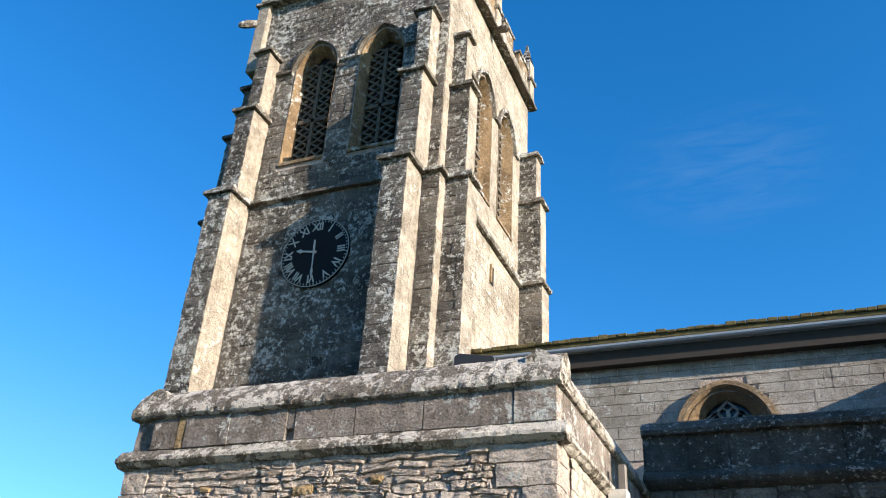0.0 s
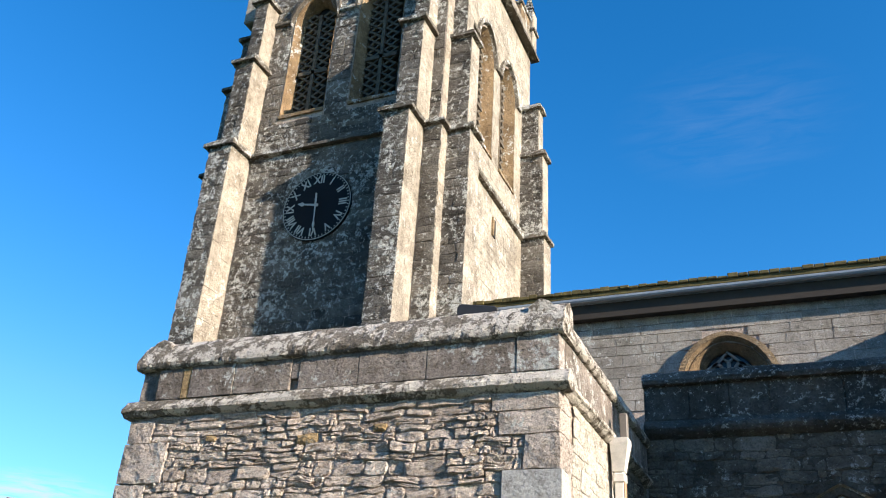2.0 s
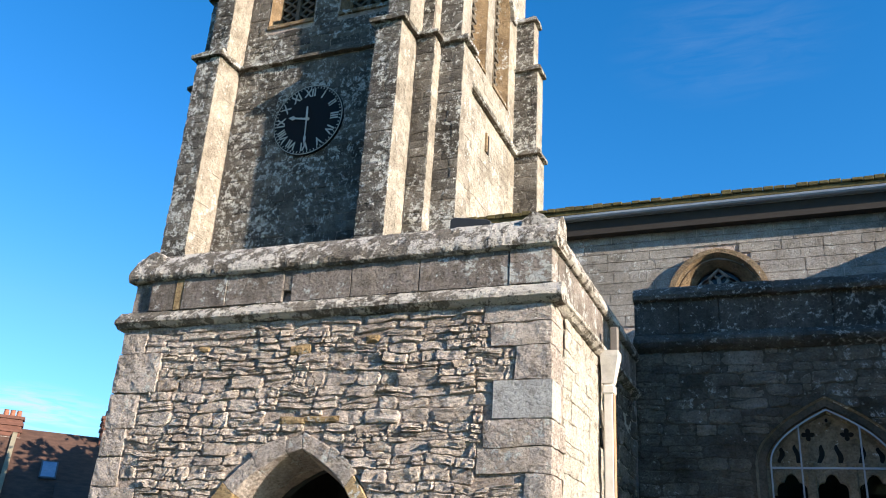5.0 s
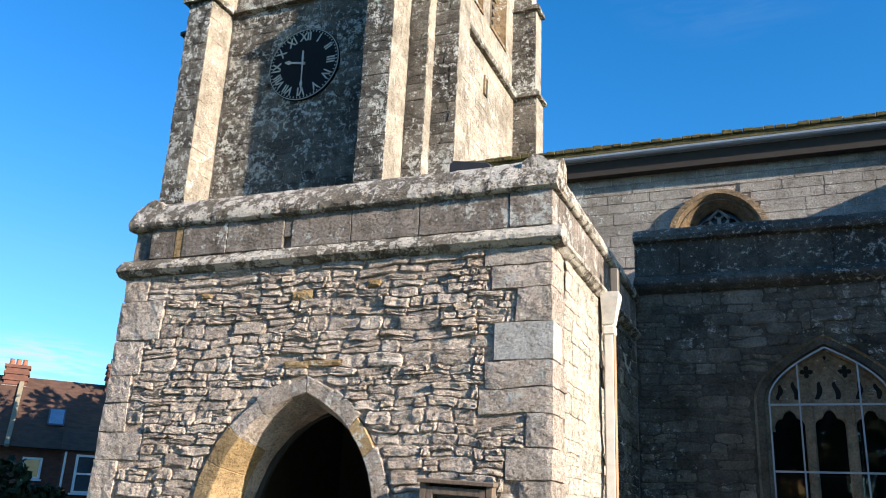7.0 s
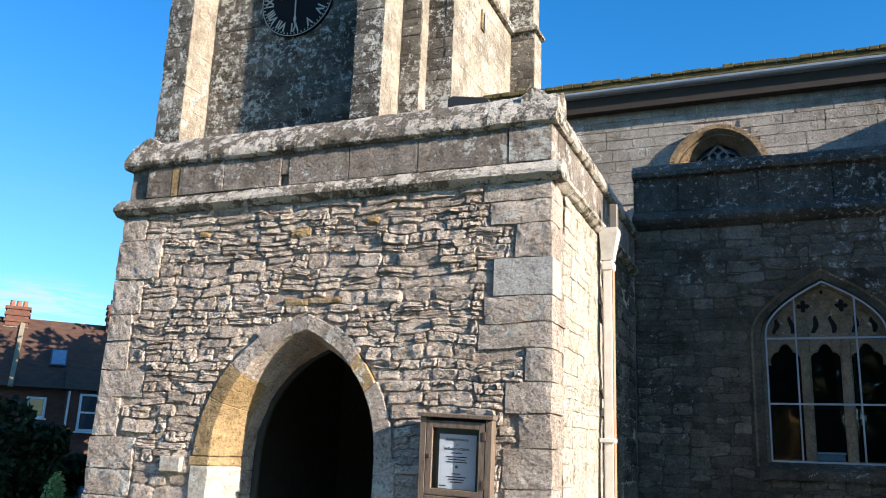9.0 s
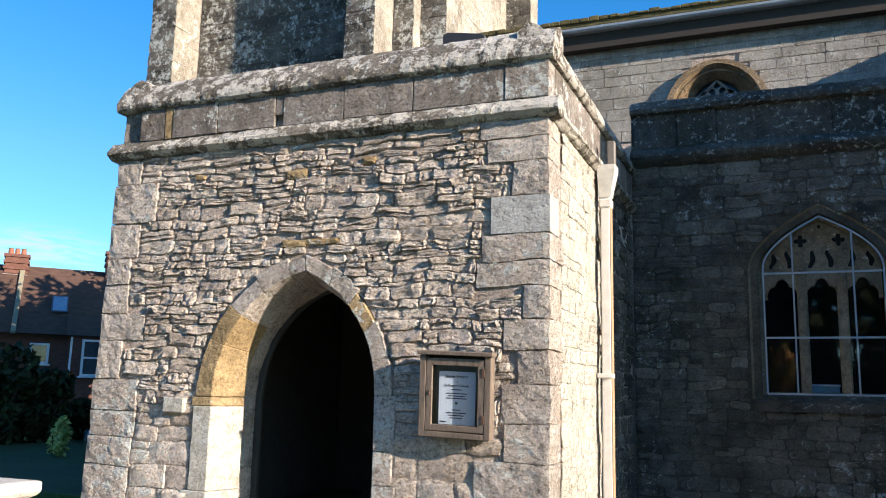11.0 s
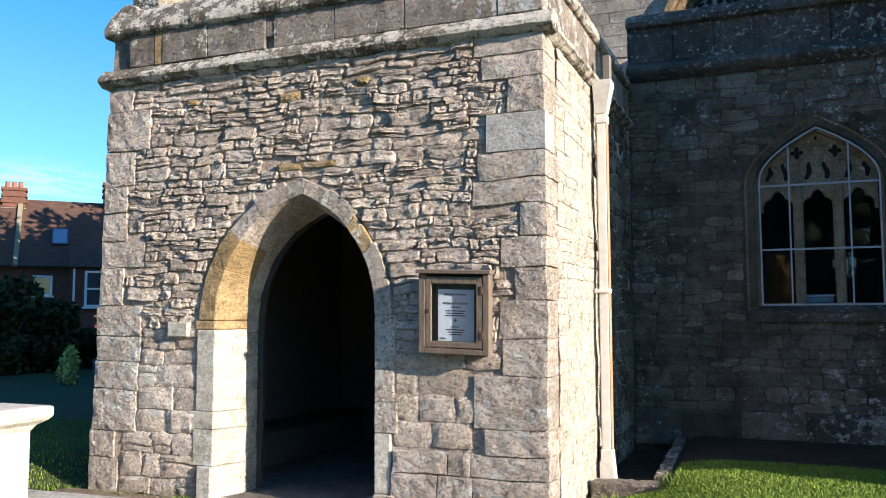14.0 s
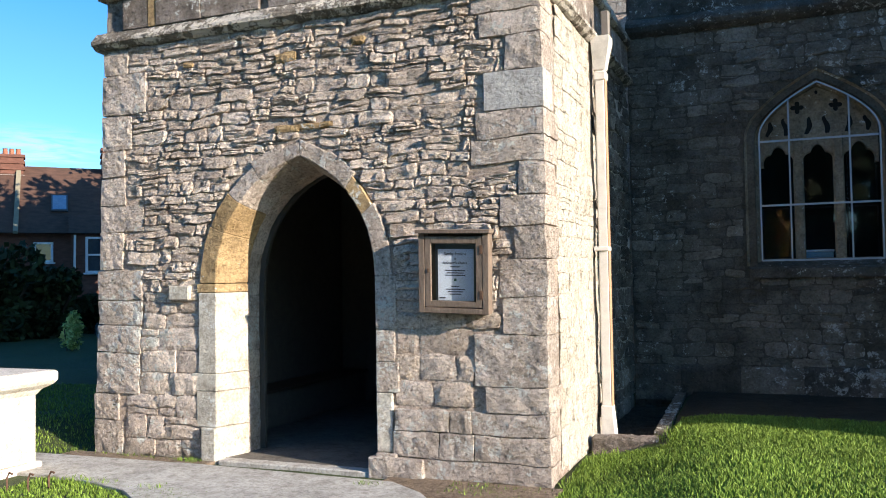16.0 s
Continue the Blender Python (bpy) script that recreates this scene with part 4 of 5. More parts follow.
for px, py in ((TX0 + 0.1, TY0 + 0.1), (TX1 - 0.1, TY0 + 0.1), (TX1 - 0.1, TY1 - 0.1), (TX1 - 0.1, TY0 + 3.2)):
    small = py == TY0 + 3.2
    s = 0.19
    pin = part("pinnacle", M().box(px - s, py - s, 17.4 if px < -9 else ZP + 0.1, px + s, py + s, ZP + 1.75), cream_mat, tower, bevel=0.03)
    part("pinnacle_cap", M().box(px - s - 0.06, py - s - 0.06, ZP + 0.9, px + s + 0.06, py + s + 0.06, ZP + 1.02), string_mat, pin, bevel=0.02)
    spire = M()
    for k in range(5):
        zz = ZP + 1.75 + k * 0.17
        q = s * (1 - k / 5.5)
        spire.loft([[(px - q, py - q, zz), (px + q, py - q, zz), (px + q, py + q, zz), (px - q, py + q, zz)], [(px - q * 0.6, py - q * 0.6, zz + 0.17), (px + q * 0.6, py - q * 0.6, zz + 0.17), (px + q * 0.6, py + q * 0.6, zz + 0.17), (px - q * 0.6, py + q * 0.6, zz + 0.17)]])
    part("finial", spire, string_mat, pin)
# carved spouts below the parapet
for base, tip in (((TX0 + 0.1, TY0 + 0.1, 19.35), (TX0 - 0.45, TY0 - 0.35, 19.05)), ((TX1, TY0 + 3.0, ZP), (TX1 + 0.5, TY0 + 2.9, ZP - 0.12))):
    b, t = Vector(base), Vector(tip)
    rings = []
    for s, r in ((0, 0.14), (0.4, 0.11), (0.7, 0.13), (0.9, 0.10), (1.0, 0.05)):
        c = b.lerp(t, s)
        d = (t - b).normalized()
        u, w = d.cross(Vector((0, 0, 1))).normalized(), Vector((0, 0, 1))
        rings.append([c + r * (math.cos(a) * u + math.sin(a) * w) for a in [k * math.tau / 7 for k in range(7)]])
    part("spout", M().loft(rings), string_mat, tower, "weathered stone water spout")
slit = part("slit_window", M().box(TX1 - 0.02, 9.55, 11.85, TX1 + 0.035, 9.63, 12.35), hamstone_mat, tower, "narrow ochre slit window")
part("opening", M().box(TX1 - 0.02, 9.63, 11.85, TX1 + 0.008, 9.80, 12.35), void_mat, slit)

# ---- clock ----
CX, CZ, CR = -7.20, 11.27, 0.87
clock = thing("tower_clock", (CX, TY0, CZ), "round black tower clock with pale roman numerals", "clock")


def disc(r, y0, y1, k=64):
    return M().loft([[(CX + r * math.cos(a), y, CZ + r * math.sin(a)) for a in [i * math.tau / k for i in range(k)]] for y in (y1, y0)])


CY = TY0 - 0.05
part("dial", disc(CR, CY, TY0 + 0.02), black_mat, clock, "matt black dial")
ring = M()
k = 72
ring.loft([[(CX + r * math.cos(a), y, CZ + r * math.sin(a)) for r, y in ((CR * 0.985, CY - 0.006), (CR * 0.965, CY - 0.006), (CR * 0.965, CY + 0.01), (CR * 0.985, CY + 0.01))] for a in [i * math.tau / k for i in range(k)]], closed=True)
part("rim_line", ring, gilt_mat, clock)
for i in range(60):
    a = i * math.tau / 60
    c = Matrix.Translation((CX, CY, CZ)) @ Matrix.Rotation(a, 4, 'Y')
    part("minute_mark", M().box(-0.010, -0.006, CR * 0.90, 0.010, 0.01, CR * 0.945).moved(c), gilt_mat, clock)
for n, text in enumerate(("XII", "I", "II", "III", "IV", "V", "VI", "VII", "VIII", "IX", "X", "XI")):
    cu = bpy.data.curves.new("numeral", 'FONT')
    cu.body, cu.size, cu.align_x, cu.align_y, cu.extrude = text, 0.27, 'CENTER', 'CENTER', 0.004
    cu.offset = 0.006
    cu.materials.append(gilt_mat)
    ob = new("numeral", cu)
    ob.parent = clock
    ob.matrix_parent_inverse = clock.matrix_basis.inverted()
    ob.matrix_basis = Matrix.Translation((CX, CY - 0.008, CZ)) @ Matrix.Rotation(n * math.tau / 12, 4, 'Y') @ Matrix.Translation((0, 0, CR * 0.755)) @ Matrix.Rotation(radians(90), 4, 'X') @ Matrix.Diagonal((0.85, 1, 1, 1))


def pointer(angle, length, width, tail, y, name):
    c = Matrix.Translation((CX, y, CZ)) @ Matrix.Rotation(angle, 4, 'Y')
    prof = [(-0.5, -tail), (-0.7, -tail * 0.4), (-0.45, 0.05), (-0.32, length * 0.62), (-1.0, length * 0.76), (0.0, length), (1.0, length * 0.76), (0.32, length * 0.62), (0.45, 0.05), (0.7, -tail * 0.4), (0.5, -tail)]
    part(name, M().loft([[(p * width, d, q) for p, q in prof] for d in (0.006, -0.006)]).moved(c), gilt_mat, clock)


pointer(radians(178), 0.66, 0.034, 0.30, CY - 0.05, "minute_pointer")
pointer(radians(281), 0.48, 0.055, 0.06, CY - 0.03, "hour_pointer")

# ---- aisle ----
AY = 4.6
aisle = thing("church_aisle", (3.0, AY, 0.3), "shaded rubble stone aisle with coped parapet and traceried window", "church aisle")
WX0, WX1, WZ0, WZS, WZA = 1.67, 3.25, 2.02, 3.74, 4.49
wa = tudor(WX0, WX1, WZS, WZA)
aw = pierced((0.0, -0.3, 7.0, 5.4), [[(WX0, WZ0)] + wa + [(WX1, WZ0)]], lambda u, z, s: (u, AY + (0.7 if s else 0.03), z))
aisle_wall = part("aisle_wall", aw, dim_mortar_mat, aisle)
part("parapet_core", M().box(0.0, AY + 0.04, 5.4, 7.0, AY + 0.4, 6.12), aisle_top_mat, aisle)
AT = Matrix.Translation((0, AY, 0))
A_STRING = [(0.0, 5.30), (0.10, 5.36), (0.14, 5.42), (0.13, 5.47), (0.02, 5.56), (-0.1, 5.56), (-0.1, 5.30)]
A_COPING = [(0.0, 6.06), (0.10, 6.08), (0.12, 6.14), (0.06, 6.25), (-0.10, 6.32), (-0.42, 6.30), (-0.42, 6.06)]
for m in worn_run(0.0, 7.0, A_STRING, (0.8, 1.3), 41, 0.010, AT):
    part("string_course", m, aisle_top_mat, aisle)
for m in worn_run(0.0, 7.0, A_COPING, (0.8, 1.2), 42, 0.011, AT):
    part("coping_stone", m, aisle_top_mat, aisle, "dark coping stone flecked with pale lichen")
x = 0.05
ra = random.Random(8)
while x < 6.9:
    w = ra.uniform(0.5, 0.95)
    part("parapet_block", M().box(x, AY - ra.uniform(0, 0.012), 5.56, x + w - 0.008, AY + 0.2, 6.07), aisle_top_mat, aisle, bevel=0.008)
    x += w
part("aisle_roof", M().loft([[(0.0, AY + 0.4, 5.6), (7, AY + 0.4, 5.6), (7, AY + 0.4, 5.75), (0, AY + 0.4, 5.75)], [(0, 7.5, 6.6), (7, 7.5, 6.6), (7, 7.5, 6.75), (0, 7.5, 6.75)]]), lead_mat, aisle)
for m in worn_run(0.02, 7.0, [(0.0, 0.2), (0.05, 0.2), (0.05, 0.62), (0.0, 0.68), (-0.1, 0.68), (-0.1, 0.2)], (0.6, 1.0), 43, 0.012, AT):
    part("plinth_block", m, aisle_mat, aisle)


def aisle_arch(z):
    if z < WZS:
        return WX0, WX1
    t = min(1, (z - WZS) / (WZA - WZS))
    half = (WX1 - WX0) / 2 * (1 - t ** 1.85)
    return (WX0 + WX1) / 2 - half, (WX0 + WX1) / 2 + half


def aisle_free(za, zb):
    if zb < WZ0 - 0.08 or za > WZA + 0.1:
        return [(0.02, 5.2)]
    a, b = aisle_arch(min(max(za, WZ0), WZA))
    return [(0.02, a - 0.16), (b + 0.16, 5.2)]


a_cells = courses(0.68, 5.30, aisle_free, (0.09, 0.20), (0.16, 0.48), 51, 0.001, 0.2, 0.02)
a_cells.sort(key=lambda c: (c[0] - 1.6) ** 2 + (c[1] - 2.5) ** 2)
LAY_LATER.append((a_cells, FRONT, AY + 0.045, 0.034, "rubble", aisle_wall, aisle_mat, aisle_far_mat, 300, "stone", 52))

window = part("aisle_window", M().loft([[(o[0], AY - 0.01, o[1]), (i[0], AY + 0.22, i[1]), (i[0], AY + 0.30, i[1]), (o[0], AY + 0.30, o[1])] for o, i in zip([(WX0 - 0.13, WZ0)] + tudor(WX0 - 0.13, WX1 + 0.13, WZS, WZA + 0.13) + [(WX1 + 0.13, WZ0)], [(WX0 + 0.05, WZ0)] + tudor(WX0 + 0.05, WX1 - 0.05, WZS, WZA - 0.06) + [(WX1 - 0.05, WZ0)])]), tracery_mat, aisle, "three-light perpendicular tracery window with guard frame")
part("sill", M().loft([[(WX0 - 0.1, AY - 0.04, WZ0 - 0.16), (WX0 - 0.1, AY - 0.04, WZ0 - 0.04), (WX0 - 0.1, AY + 0.3, WZ0 + 0.10), (WX0 - 0.1, AY + 0.3, WZ0 - 0.16)], [(WX1 + 0.1, AY - 0.04, WZ0 - 0.16), (WX1 + 0.1, AY - 0.04, WZ0 - 0.04), (WX1 + 0.1, AY + 0.3, WZ0 + 0.10), (WX1 + 0.1, AY + 0.3, WZ0 - 0.16)]]), aisle_mat, window)
ctr = (WX0 + WX1) / 2
wide = (WX1 - WX0 - 0.10) / 3
YT = AY + 0.20


def cusped(cx, half, z_spring, rise, n=24):
    """The head of a cinquefoiled light: (x, z) points from left to right."""
    pts = []
    for i in range(n + 1):
        a = math.pi * (1 - i / n)
        lobe = 0.76 + 0.24 * abs(math.cos(2.5 * (a - math.pi / 2)))
        pts.append((cx + half * lobe * math.cos(a), z_spring + rise * lobe * math.sin(a)))
    return pts


def bar_loft(m, pts, w, y0, y1):
    rings = []
    for i, (x, z) in enumerate(pts):
        xa, za = pts[max(0, i - 1)]
        xb, zb = pts[min(len(pts) - 1, i + 1)]
        d = math.hypot(xb - xa, zb - za) or 1
        nx, nz = -(zb - za) / d * w / 2, (xb - xa) / d * w / 2
        rings.append([(x + nx, y0, z + nz), (x - nx, y0, z - nz), (x - nx, y1, z - nz), (x + nx, y1, z + nz)])
    m.loft(rings)


for i in (1, 2):
    x = WX0 + 0.05 + wide * i
    part("mullion", M().box(x - 0.065, YT, WZ0, x + 0.065, YT + 0.16, 3.80), tracery_mat, window, bevel=0.02)
head_top = 3.78
for i in range(3):
    cx = WX0 + 0.05 + wide * (i + 0.5)
    half = wide / 2 - 0.05
    pts = cusped(cx, half, 3.36, 0.28)
    ring = pts + [(pts[-1][0] + 0.05, pts[-1][1]), (pts[-1][0] + 0.05, head_top), (pts[0][0] - 0.05, head_top), (pts[0][0] - 0.05, pts[0][1])]
    m = M().loft([[(x, y, z) for x, z in ring] for y in (YT + 0.02, YT + 0.12)])
    part("light_head", m, tracery_mat, window)
plate_edge = [(WX0 + 0.06, head_top - 0.03)] + tudor(WX0 + 0.06, WX1 - 0.06, head_top - 0.02, WZA - 0.07) + [(WX1 - 0.06, head_top - 0.03)]
part("tracery_plate", M().loft([[(x, y, z) for x, z in plate_edge] for y in (YT + 0.04, YT + 0.12)]), tracery_mat, window, "carved stone tracery head")
for cx in (1.86, 2.06, 2.35, 2.57, 2.84, 3.06):
    flip = 1 if cx in (1.86, 2.35, 2.84) else -1
    tall = 0.105 if cx in (1.86, 3.06) else 0.14
    pts = []
    for s in range(20):
        a = math.tau * s / 20
        wob = 0.034 + 0.016 * math.cos(3 * a)
        pts.append((cx + flip * 0.018 * math.sin(2 * math.sin(a)) + wob * math.cos(a), 3.88 + tall * math.sin(a)))
    part("tracery_opening", M().loft([[(x, y, z) for x, z in pts] for y in (YT + 0.036, YT + 0.06)]), void_mat, window)
for cx, cz, r in ((2.22, 4.15, 0.085), (2.69, 4.15, 0.085), (2.46, 4.31, 0.055)):
    pts = [(cx + r * (0.45 + 0.55 * abs(math.cos(2 * a))) * math.cos(a), cz + r * (0.45 + 0.55 * abs(math.cos(2 * a))) * math.sin(a)) for a in [math.tau * s / 32 for s in range(32)]]
    part("tracery_opening", M().loft([[(x, y, z) for x, z in pts] for y in (YT + 0.036, YT + 0.06)]), void_mat, window)
for e in (-1, 1):
    m = M()
    bar_loft(m, [(ctr + e * 0.25, 3.78), (ctr + e * 0.25, 4.0), (ctr + e * 0.12, 4.16), (ctr - e * 0.05, 4.33)], 0.035, YT + 0.015, YT + 0.05)
    part("tracery_rib", m, tracery_mat, window)
pane = M()
outline = [(WX0 + 0.06, WZ0)] + tudor(WX0 + 0.06, WX1 - 0.06, WZS, WZA - 0.07) + [(WX1 - 0.06, WZ0)]
pane.loft([[(x, YT + 0.085, z) for x, z in outline], [(x, YT + 0.095, z) for x, z in outline]])
part("pane", pane, glass_mat, window, "dark leaded glass").visible_shadow = False
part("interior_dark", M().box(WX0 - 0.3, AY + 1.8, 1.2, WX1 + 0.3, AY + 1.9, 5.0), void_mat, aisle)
guard = thing("window_guard", (ctr, AY - 0.03, WZ0), "pale galvanised metal guard frame over the window", "window guard")
GY = AY - 0.05
for z in (2.09, 2.82, 3.677):
    part("crossbar", M().box(1.735, GY - 0.012, z - 0.012, 3.185, GY + 0.012, z + 0.012), bar_mat, guard)
for x, top in ((1.735, 3.76), (3.185, 3.76), (2.105, 4.22), (2.83, 4.22)):
    part("upright", M().box(x - 0.010, GY - 0.016, 2.09, x + 0.010, GY + 0.008, top), bar_mat, guard)
m = M()
bar_loft(m, tudor(1.735, 3.185, 3.75, 4.425), 0.02, GY - 0.012, GY + 0.008)
part("arched_bar", m, bar_mat, guard)
ornament = thing("windowsill_box", (2.45, AY + 0.45, 2.12), "pale blue box on the inner windowsill", "box")
part("box_body", M().box(2.28, AY + 0.40, 2.10, 2.62, AY + 0.52, 2.20), plain("pale_blue_card", (0.30, 0.45, 0.50), 0.6), ornament, bevel=0.005)
part("box_lid", M().box(2.27, AY + 0.39, 2.204, 2.63, AY + 0.53, 2.23), white_mat, ornament, bevel=0.004)
part("inner_sill", M().box(WX0, AY + 0.30, 1.95, WX1, AY + 0.70, 2.10), plaster_mat, aisle)

# ---- nave clerestory ----
NY, NX0, NX1 = 7.5, -4.42, 8.0
nave = thing("church_nave", (2.0, NY, 0), "ashlar clerestory of the nave under a mossy tiled roof", "church nave")
HX = 1.03
ca = pointed(HX - 0.72, HX + 0.72, HX, 7.02, 7.02, 7.77, 10)
cw = pierced((NX0, 0.0, NX1, 8.75), [[(HX - 0.72, 6.7)] + ca + [(HX + 0.72, 6.7)]], lambda u, z, s: (u, NY + (0.6 if s else 0.02), z))
nave_wall = part("clerestory_wall", cw, mortar_mat, nave)


def nave_free(za, zb):
    if za > 8.0:
        return [(NX0 + 0.02, 5.2)]
    t = max(0.0, (za - 7.05) / 0.95)
    half = 0.80 * math.sqrt(max(0, 1 - t ** 1.5))
    return [(NX0 + 0.02, HX - half - 0.04), (HX + half + 0.04, 5.2)]


n_cells = courses(6.6, 8.62, nave_free, (0.17, 0.24), (0.32, 0.72), 61, 0.008)
LAY_LATER.append((n_cells, FRONT, NY + 0.02, 0.022, "ashlar", nave_wall, clerestory_mat, clerestory_mat, 300, "stone", 62))
cwin = part("clerestory_window", M().loft([[(o[0], NY - 0.02, o[1]), (i[0], NY + 0.20, i[1]), (i[0], NY + 0.34, i[1]), (o[0], NY + 0.34, o[1])] for o, i in zip([(HX - 0.72, 6.7)] + ca + [(HX + 0.72, 6.7)], [(HX - 0.46, 6.7)] + pointed(HX - 0.46, HX + 0.46, HX, 7.15, 7.15, 7.68, 10) + [(HX + 0.46, 6.7)])]), hamstone_mat, nave, "arched window in a deep ochre reveal")
co = pointed(HX - 0.88, HX + 0.88, HX, 7.0, 7.0, 7.93, 10)
part("hood_mould", M().loft([[(x, NY - 0.12, z + 0.02), (x + (HX - x) * 0.10, NY - 0.12, z - 0.06), (x + (HX - x) * 0.12, NY + 0.0, z - 0.12), (x, NY + 0.0, z + 0.05)] for x, z in [(HX - 0.88, 6.8)] + co + [(HX + 0.88, 6.8)]]), hamstone_mat, cwin, "deep projecting hood mould")
m = M()
for e in (-1, 1):
    bar_loft(m, cusped(HX + e * 0.2, 0.19, 7.20, 0.25, 14), 0.055, NY + 0.20, NY + 0.28)
bar_loft(m, [(HX - 0.42, 7.32), (HX - 0.2, 7.46), (HX, 7.66), (HX + 0.2, 7.46), (HX + 0.42, 7.32)], 0.055, NY + 0.20, NY + 0.28)
for e in (-1, 1):
    bar_loft(m, cusped(HX + e * 0.1, 0.10, 7.44, 0.12, 10), 0.035, NY + 0.21, NY + 0.28)
bar_loft(m, [(HX, 6.7), (HX, 7.5)], 0.07, NY + 0.20, NY + 0.28)
part("tracery", m, clerestory_mat, cwin, "pale stone tracery")
part("pane", M().box(HX - 0.50, NY + 0.30, 6.7, HX + 0.50, NY + 0.31, 7.72), plain("leaded_glass", (0.03, 0.035, 0.045), 0.15, bump=0), cwin)
for x0, x1 in ((NX0, NX1),):
    part("fascia", M().box(x0, NY - 0.20, 8.41, x1, NY + 0.02, 8.74), eaves_shade_mat, nave, "eaves board coloured near black as the shadow under the gutter")
g = []
for s in range(7):
    a = math.pi + math.pi * s / 6
    g.append((0.075 * math.cos(a), 0.075 * math.sin(a)))
prof = g + [(0.062, 0.0), (0.0, -0.055), (-0.062, 0.0)]
part("gutter", M().loft([[(x, NY - 0.29 + p, 8.78 + q) for p, q in prof] for x in (NX0, NX1)]), gutter_mat, nave, "grey half-round rain gutter")
part("gutter_board", M().box(NX0, NY - 0.215, 8.70, NX1, NY - 0.203, 8.82), gutter_mat, nave)
roof = part("roof_slope", M().loft([[(NX0, NY - 0.30, 8.82), (NX1, NY - 0.30, 8.82), (NX1, NY - 0.30, 8.90), (NX0, NY - 0.30, 8.90)], [(NX0, NY + 4.0, 9.9), (NX1, NY + 4.0, 9.9), (NX1, NY + 4.0, 9.98), (NX0, NY + 4.0, 9.98)]]), moss_mat, nave, "moss-covered tile roof edge")
rm = random.Random(17)
x = NX0
while x < 5.2:
    w = rm.uniform(0.16, 0.20)
    part("roof_tile", M().box(x, NY - 0.33 - rm.uniform(0, 0.02), 8.90 + rm.uniform(-0.01, 0.01), x + w - 0.005, NY + 0.1, 8.945 + rm.uniform(0, 0.05)), moss_mat, nave, bevel=0.012)
    x += w
part("north_wall", M().box(NX0, NY + 8, 0, NX1, NY + 8.5, 9.0), mortar_mat, nave)
part("east_wall", M().box(NX1 - 0.4, NY + 0.6, 0, NX1, NY + 8, 9.0), mortar_mat, nave)
part("roof_slope", M().loft([[(NX0, NY + 4.0, 9.9), (NX1, NY + 4.0, 9.9), (NX1, NY + 4.0, 9.98), (NX0, NY + 4.0, 9.98)], [(NX0, NY + 8.6, 8.8), (NX1, NY + 8.6, 8.8), (NX1, NY + 8.6, 8.88), (NX0, NY + 8.6, 8.88)]]), moss_mat, nave)

# ---- transept that shades the aisle ----
transept = thing("church_transept", (9.0, 4.0, 0), "plain rubble stone transept wall beside the aisle", "church transept")
part("transept_wall", M().box(6.0, 0.86, -0.2, 12.0, NY, 8.33), rubble_mat, transept)
part("transept_coping", M().box(5.9, 0.80, 8.33, 12.1, NY, 8.53), aisle_top_mat, transept)

# ---- rainwater pipe ----
downpipe = thing("downpipe", (0.1, 2.35, 0.3), "pale painted square rainwater downpipe with tan side and hopper head", "downpipe")
DY = 2.15
part("pipe_shaft", M().box(0.05, DY - 0.06, 0.42, 0.16, DY + 0.06, 4.30), pipe_mat, downpipe, bevel=0.012)
part("pipe_side", M().box(0.159, DY - 0.057, 0.44, 0.168, DY + 0.05, 4.16), pipe_side_mat, downpipe, "tan side where the pale paint has worn off", bevel=0.003)
part("hopper", M().loft([[(0.03, DY - 0.07, 4.28), (0.17, DY - 0.07, 4.28), (0.17, DY + 0.07, 4.28), (0.03, DY + 0.07, 4.28)], [(0.03, DY - 0.08, 4.40), (0.19, DY - 0.08, 4.40), (0.19, DY + 0.08, 4.40), (0.03, DY + 0.08, 4.40)], [(0.02, DY - 0.11, 4.60), (0.23, DY - 0.11, 4.60), (0.23, DY + 0.11, 4.60), (0.02, DY + 0.11, 4.60)], [(0.02, DY - 0.11, 4.66), (0.23, DY - 0.11, 4.66), (0.23, DY + 0.11, 4.66), (0.02, DY + 0.11, 4.66)]]), plain("hopper_paint", (0.62, 0.58, 0.52), 0.5), downpipe, "pale tapered hopper head")
part("collar", M().box(0.04, DY - 0.075, 4.16, 0.175, DY + 0.075, 4.26), pipe_mat, downpipe, bevel=0.01)
part("outlet", M().box(0.13, DY - 0.05, 4.66, 0.22, DY + 0.05, 4.96), plain("outlet_lead", (0.17, 0.15, 0.13), 0.6), downpipe, bevel=0.01)
part("shoe", M().loft([[(0.04, DY - 0.07, 0.45), (0.17, DY - 0.07, 0.45), (0.17, DY + 0.07, 0.45), (0.04, DY + 0.07, 0.45)], [(0.04, DY - 0.08, 0.10), (0.20, DY - 0.08, 0.10), (0.20, DY + 0.08, 0.10), (0.04, DY + 0.08, 0.10)]]), pipe_mat, downpipe, bevel=0.008)
for z in (2.2,):
    part("bracket", M().box(0.0, DY - 0.085, z, 0.17, DY + 0.085, z + 0.05), pipe_mat, downpipe, bevel=0.006)
gully = thing("gully_kerb", (0.4, 1.1, 0.2), "rough stone kerb round the drain gully", "kerb")
part("kerb_stone", weathered(M().box(0.03, 1.58, -0.05, 0.74, 1.80, 0.20), 0.018, 0.08, 5.0, 0.03), parapet_mat, gully)
strip = [[(x, y, z) for x, z in ((0.66 - k * 0.02, 0.0), (0.79 - k * 0.02, 0.0), (0.79 - k * 0.02, 0.24 + k * 0.018), (0.66 - k * 0.02, 0.24 + k * 0.018))] for k, y in enumerate((1.80, 2.5, 3.2, 3.9, 4.5))]
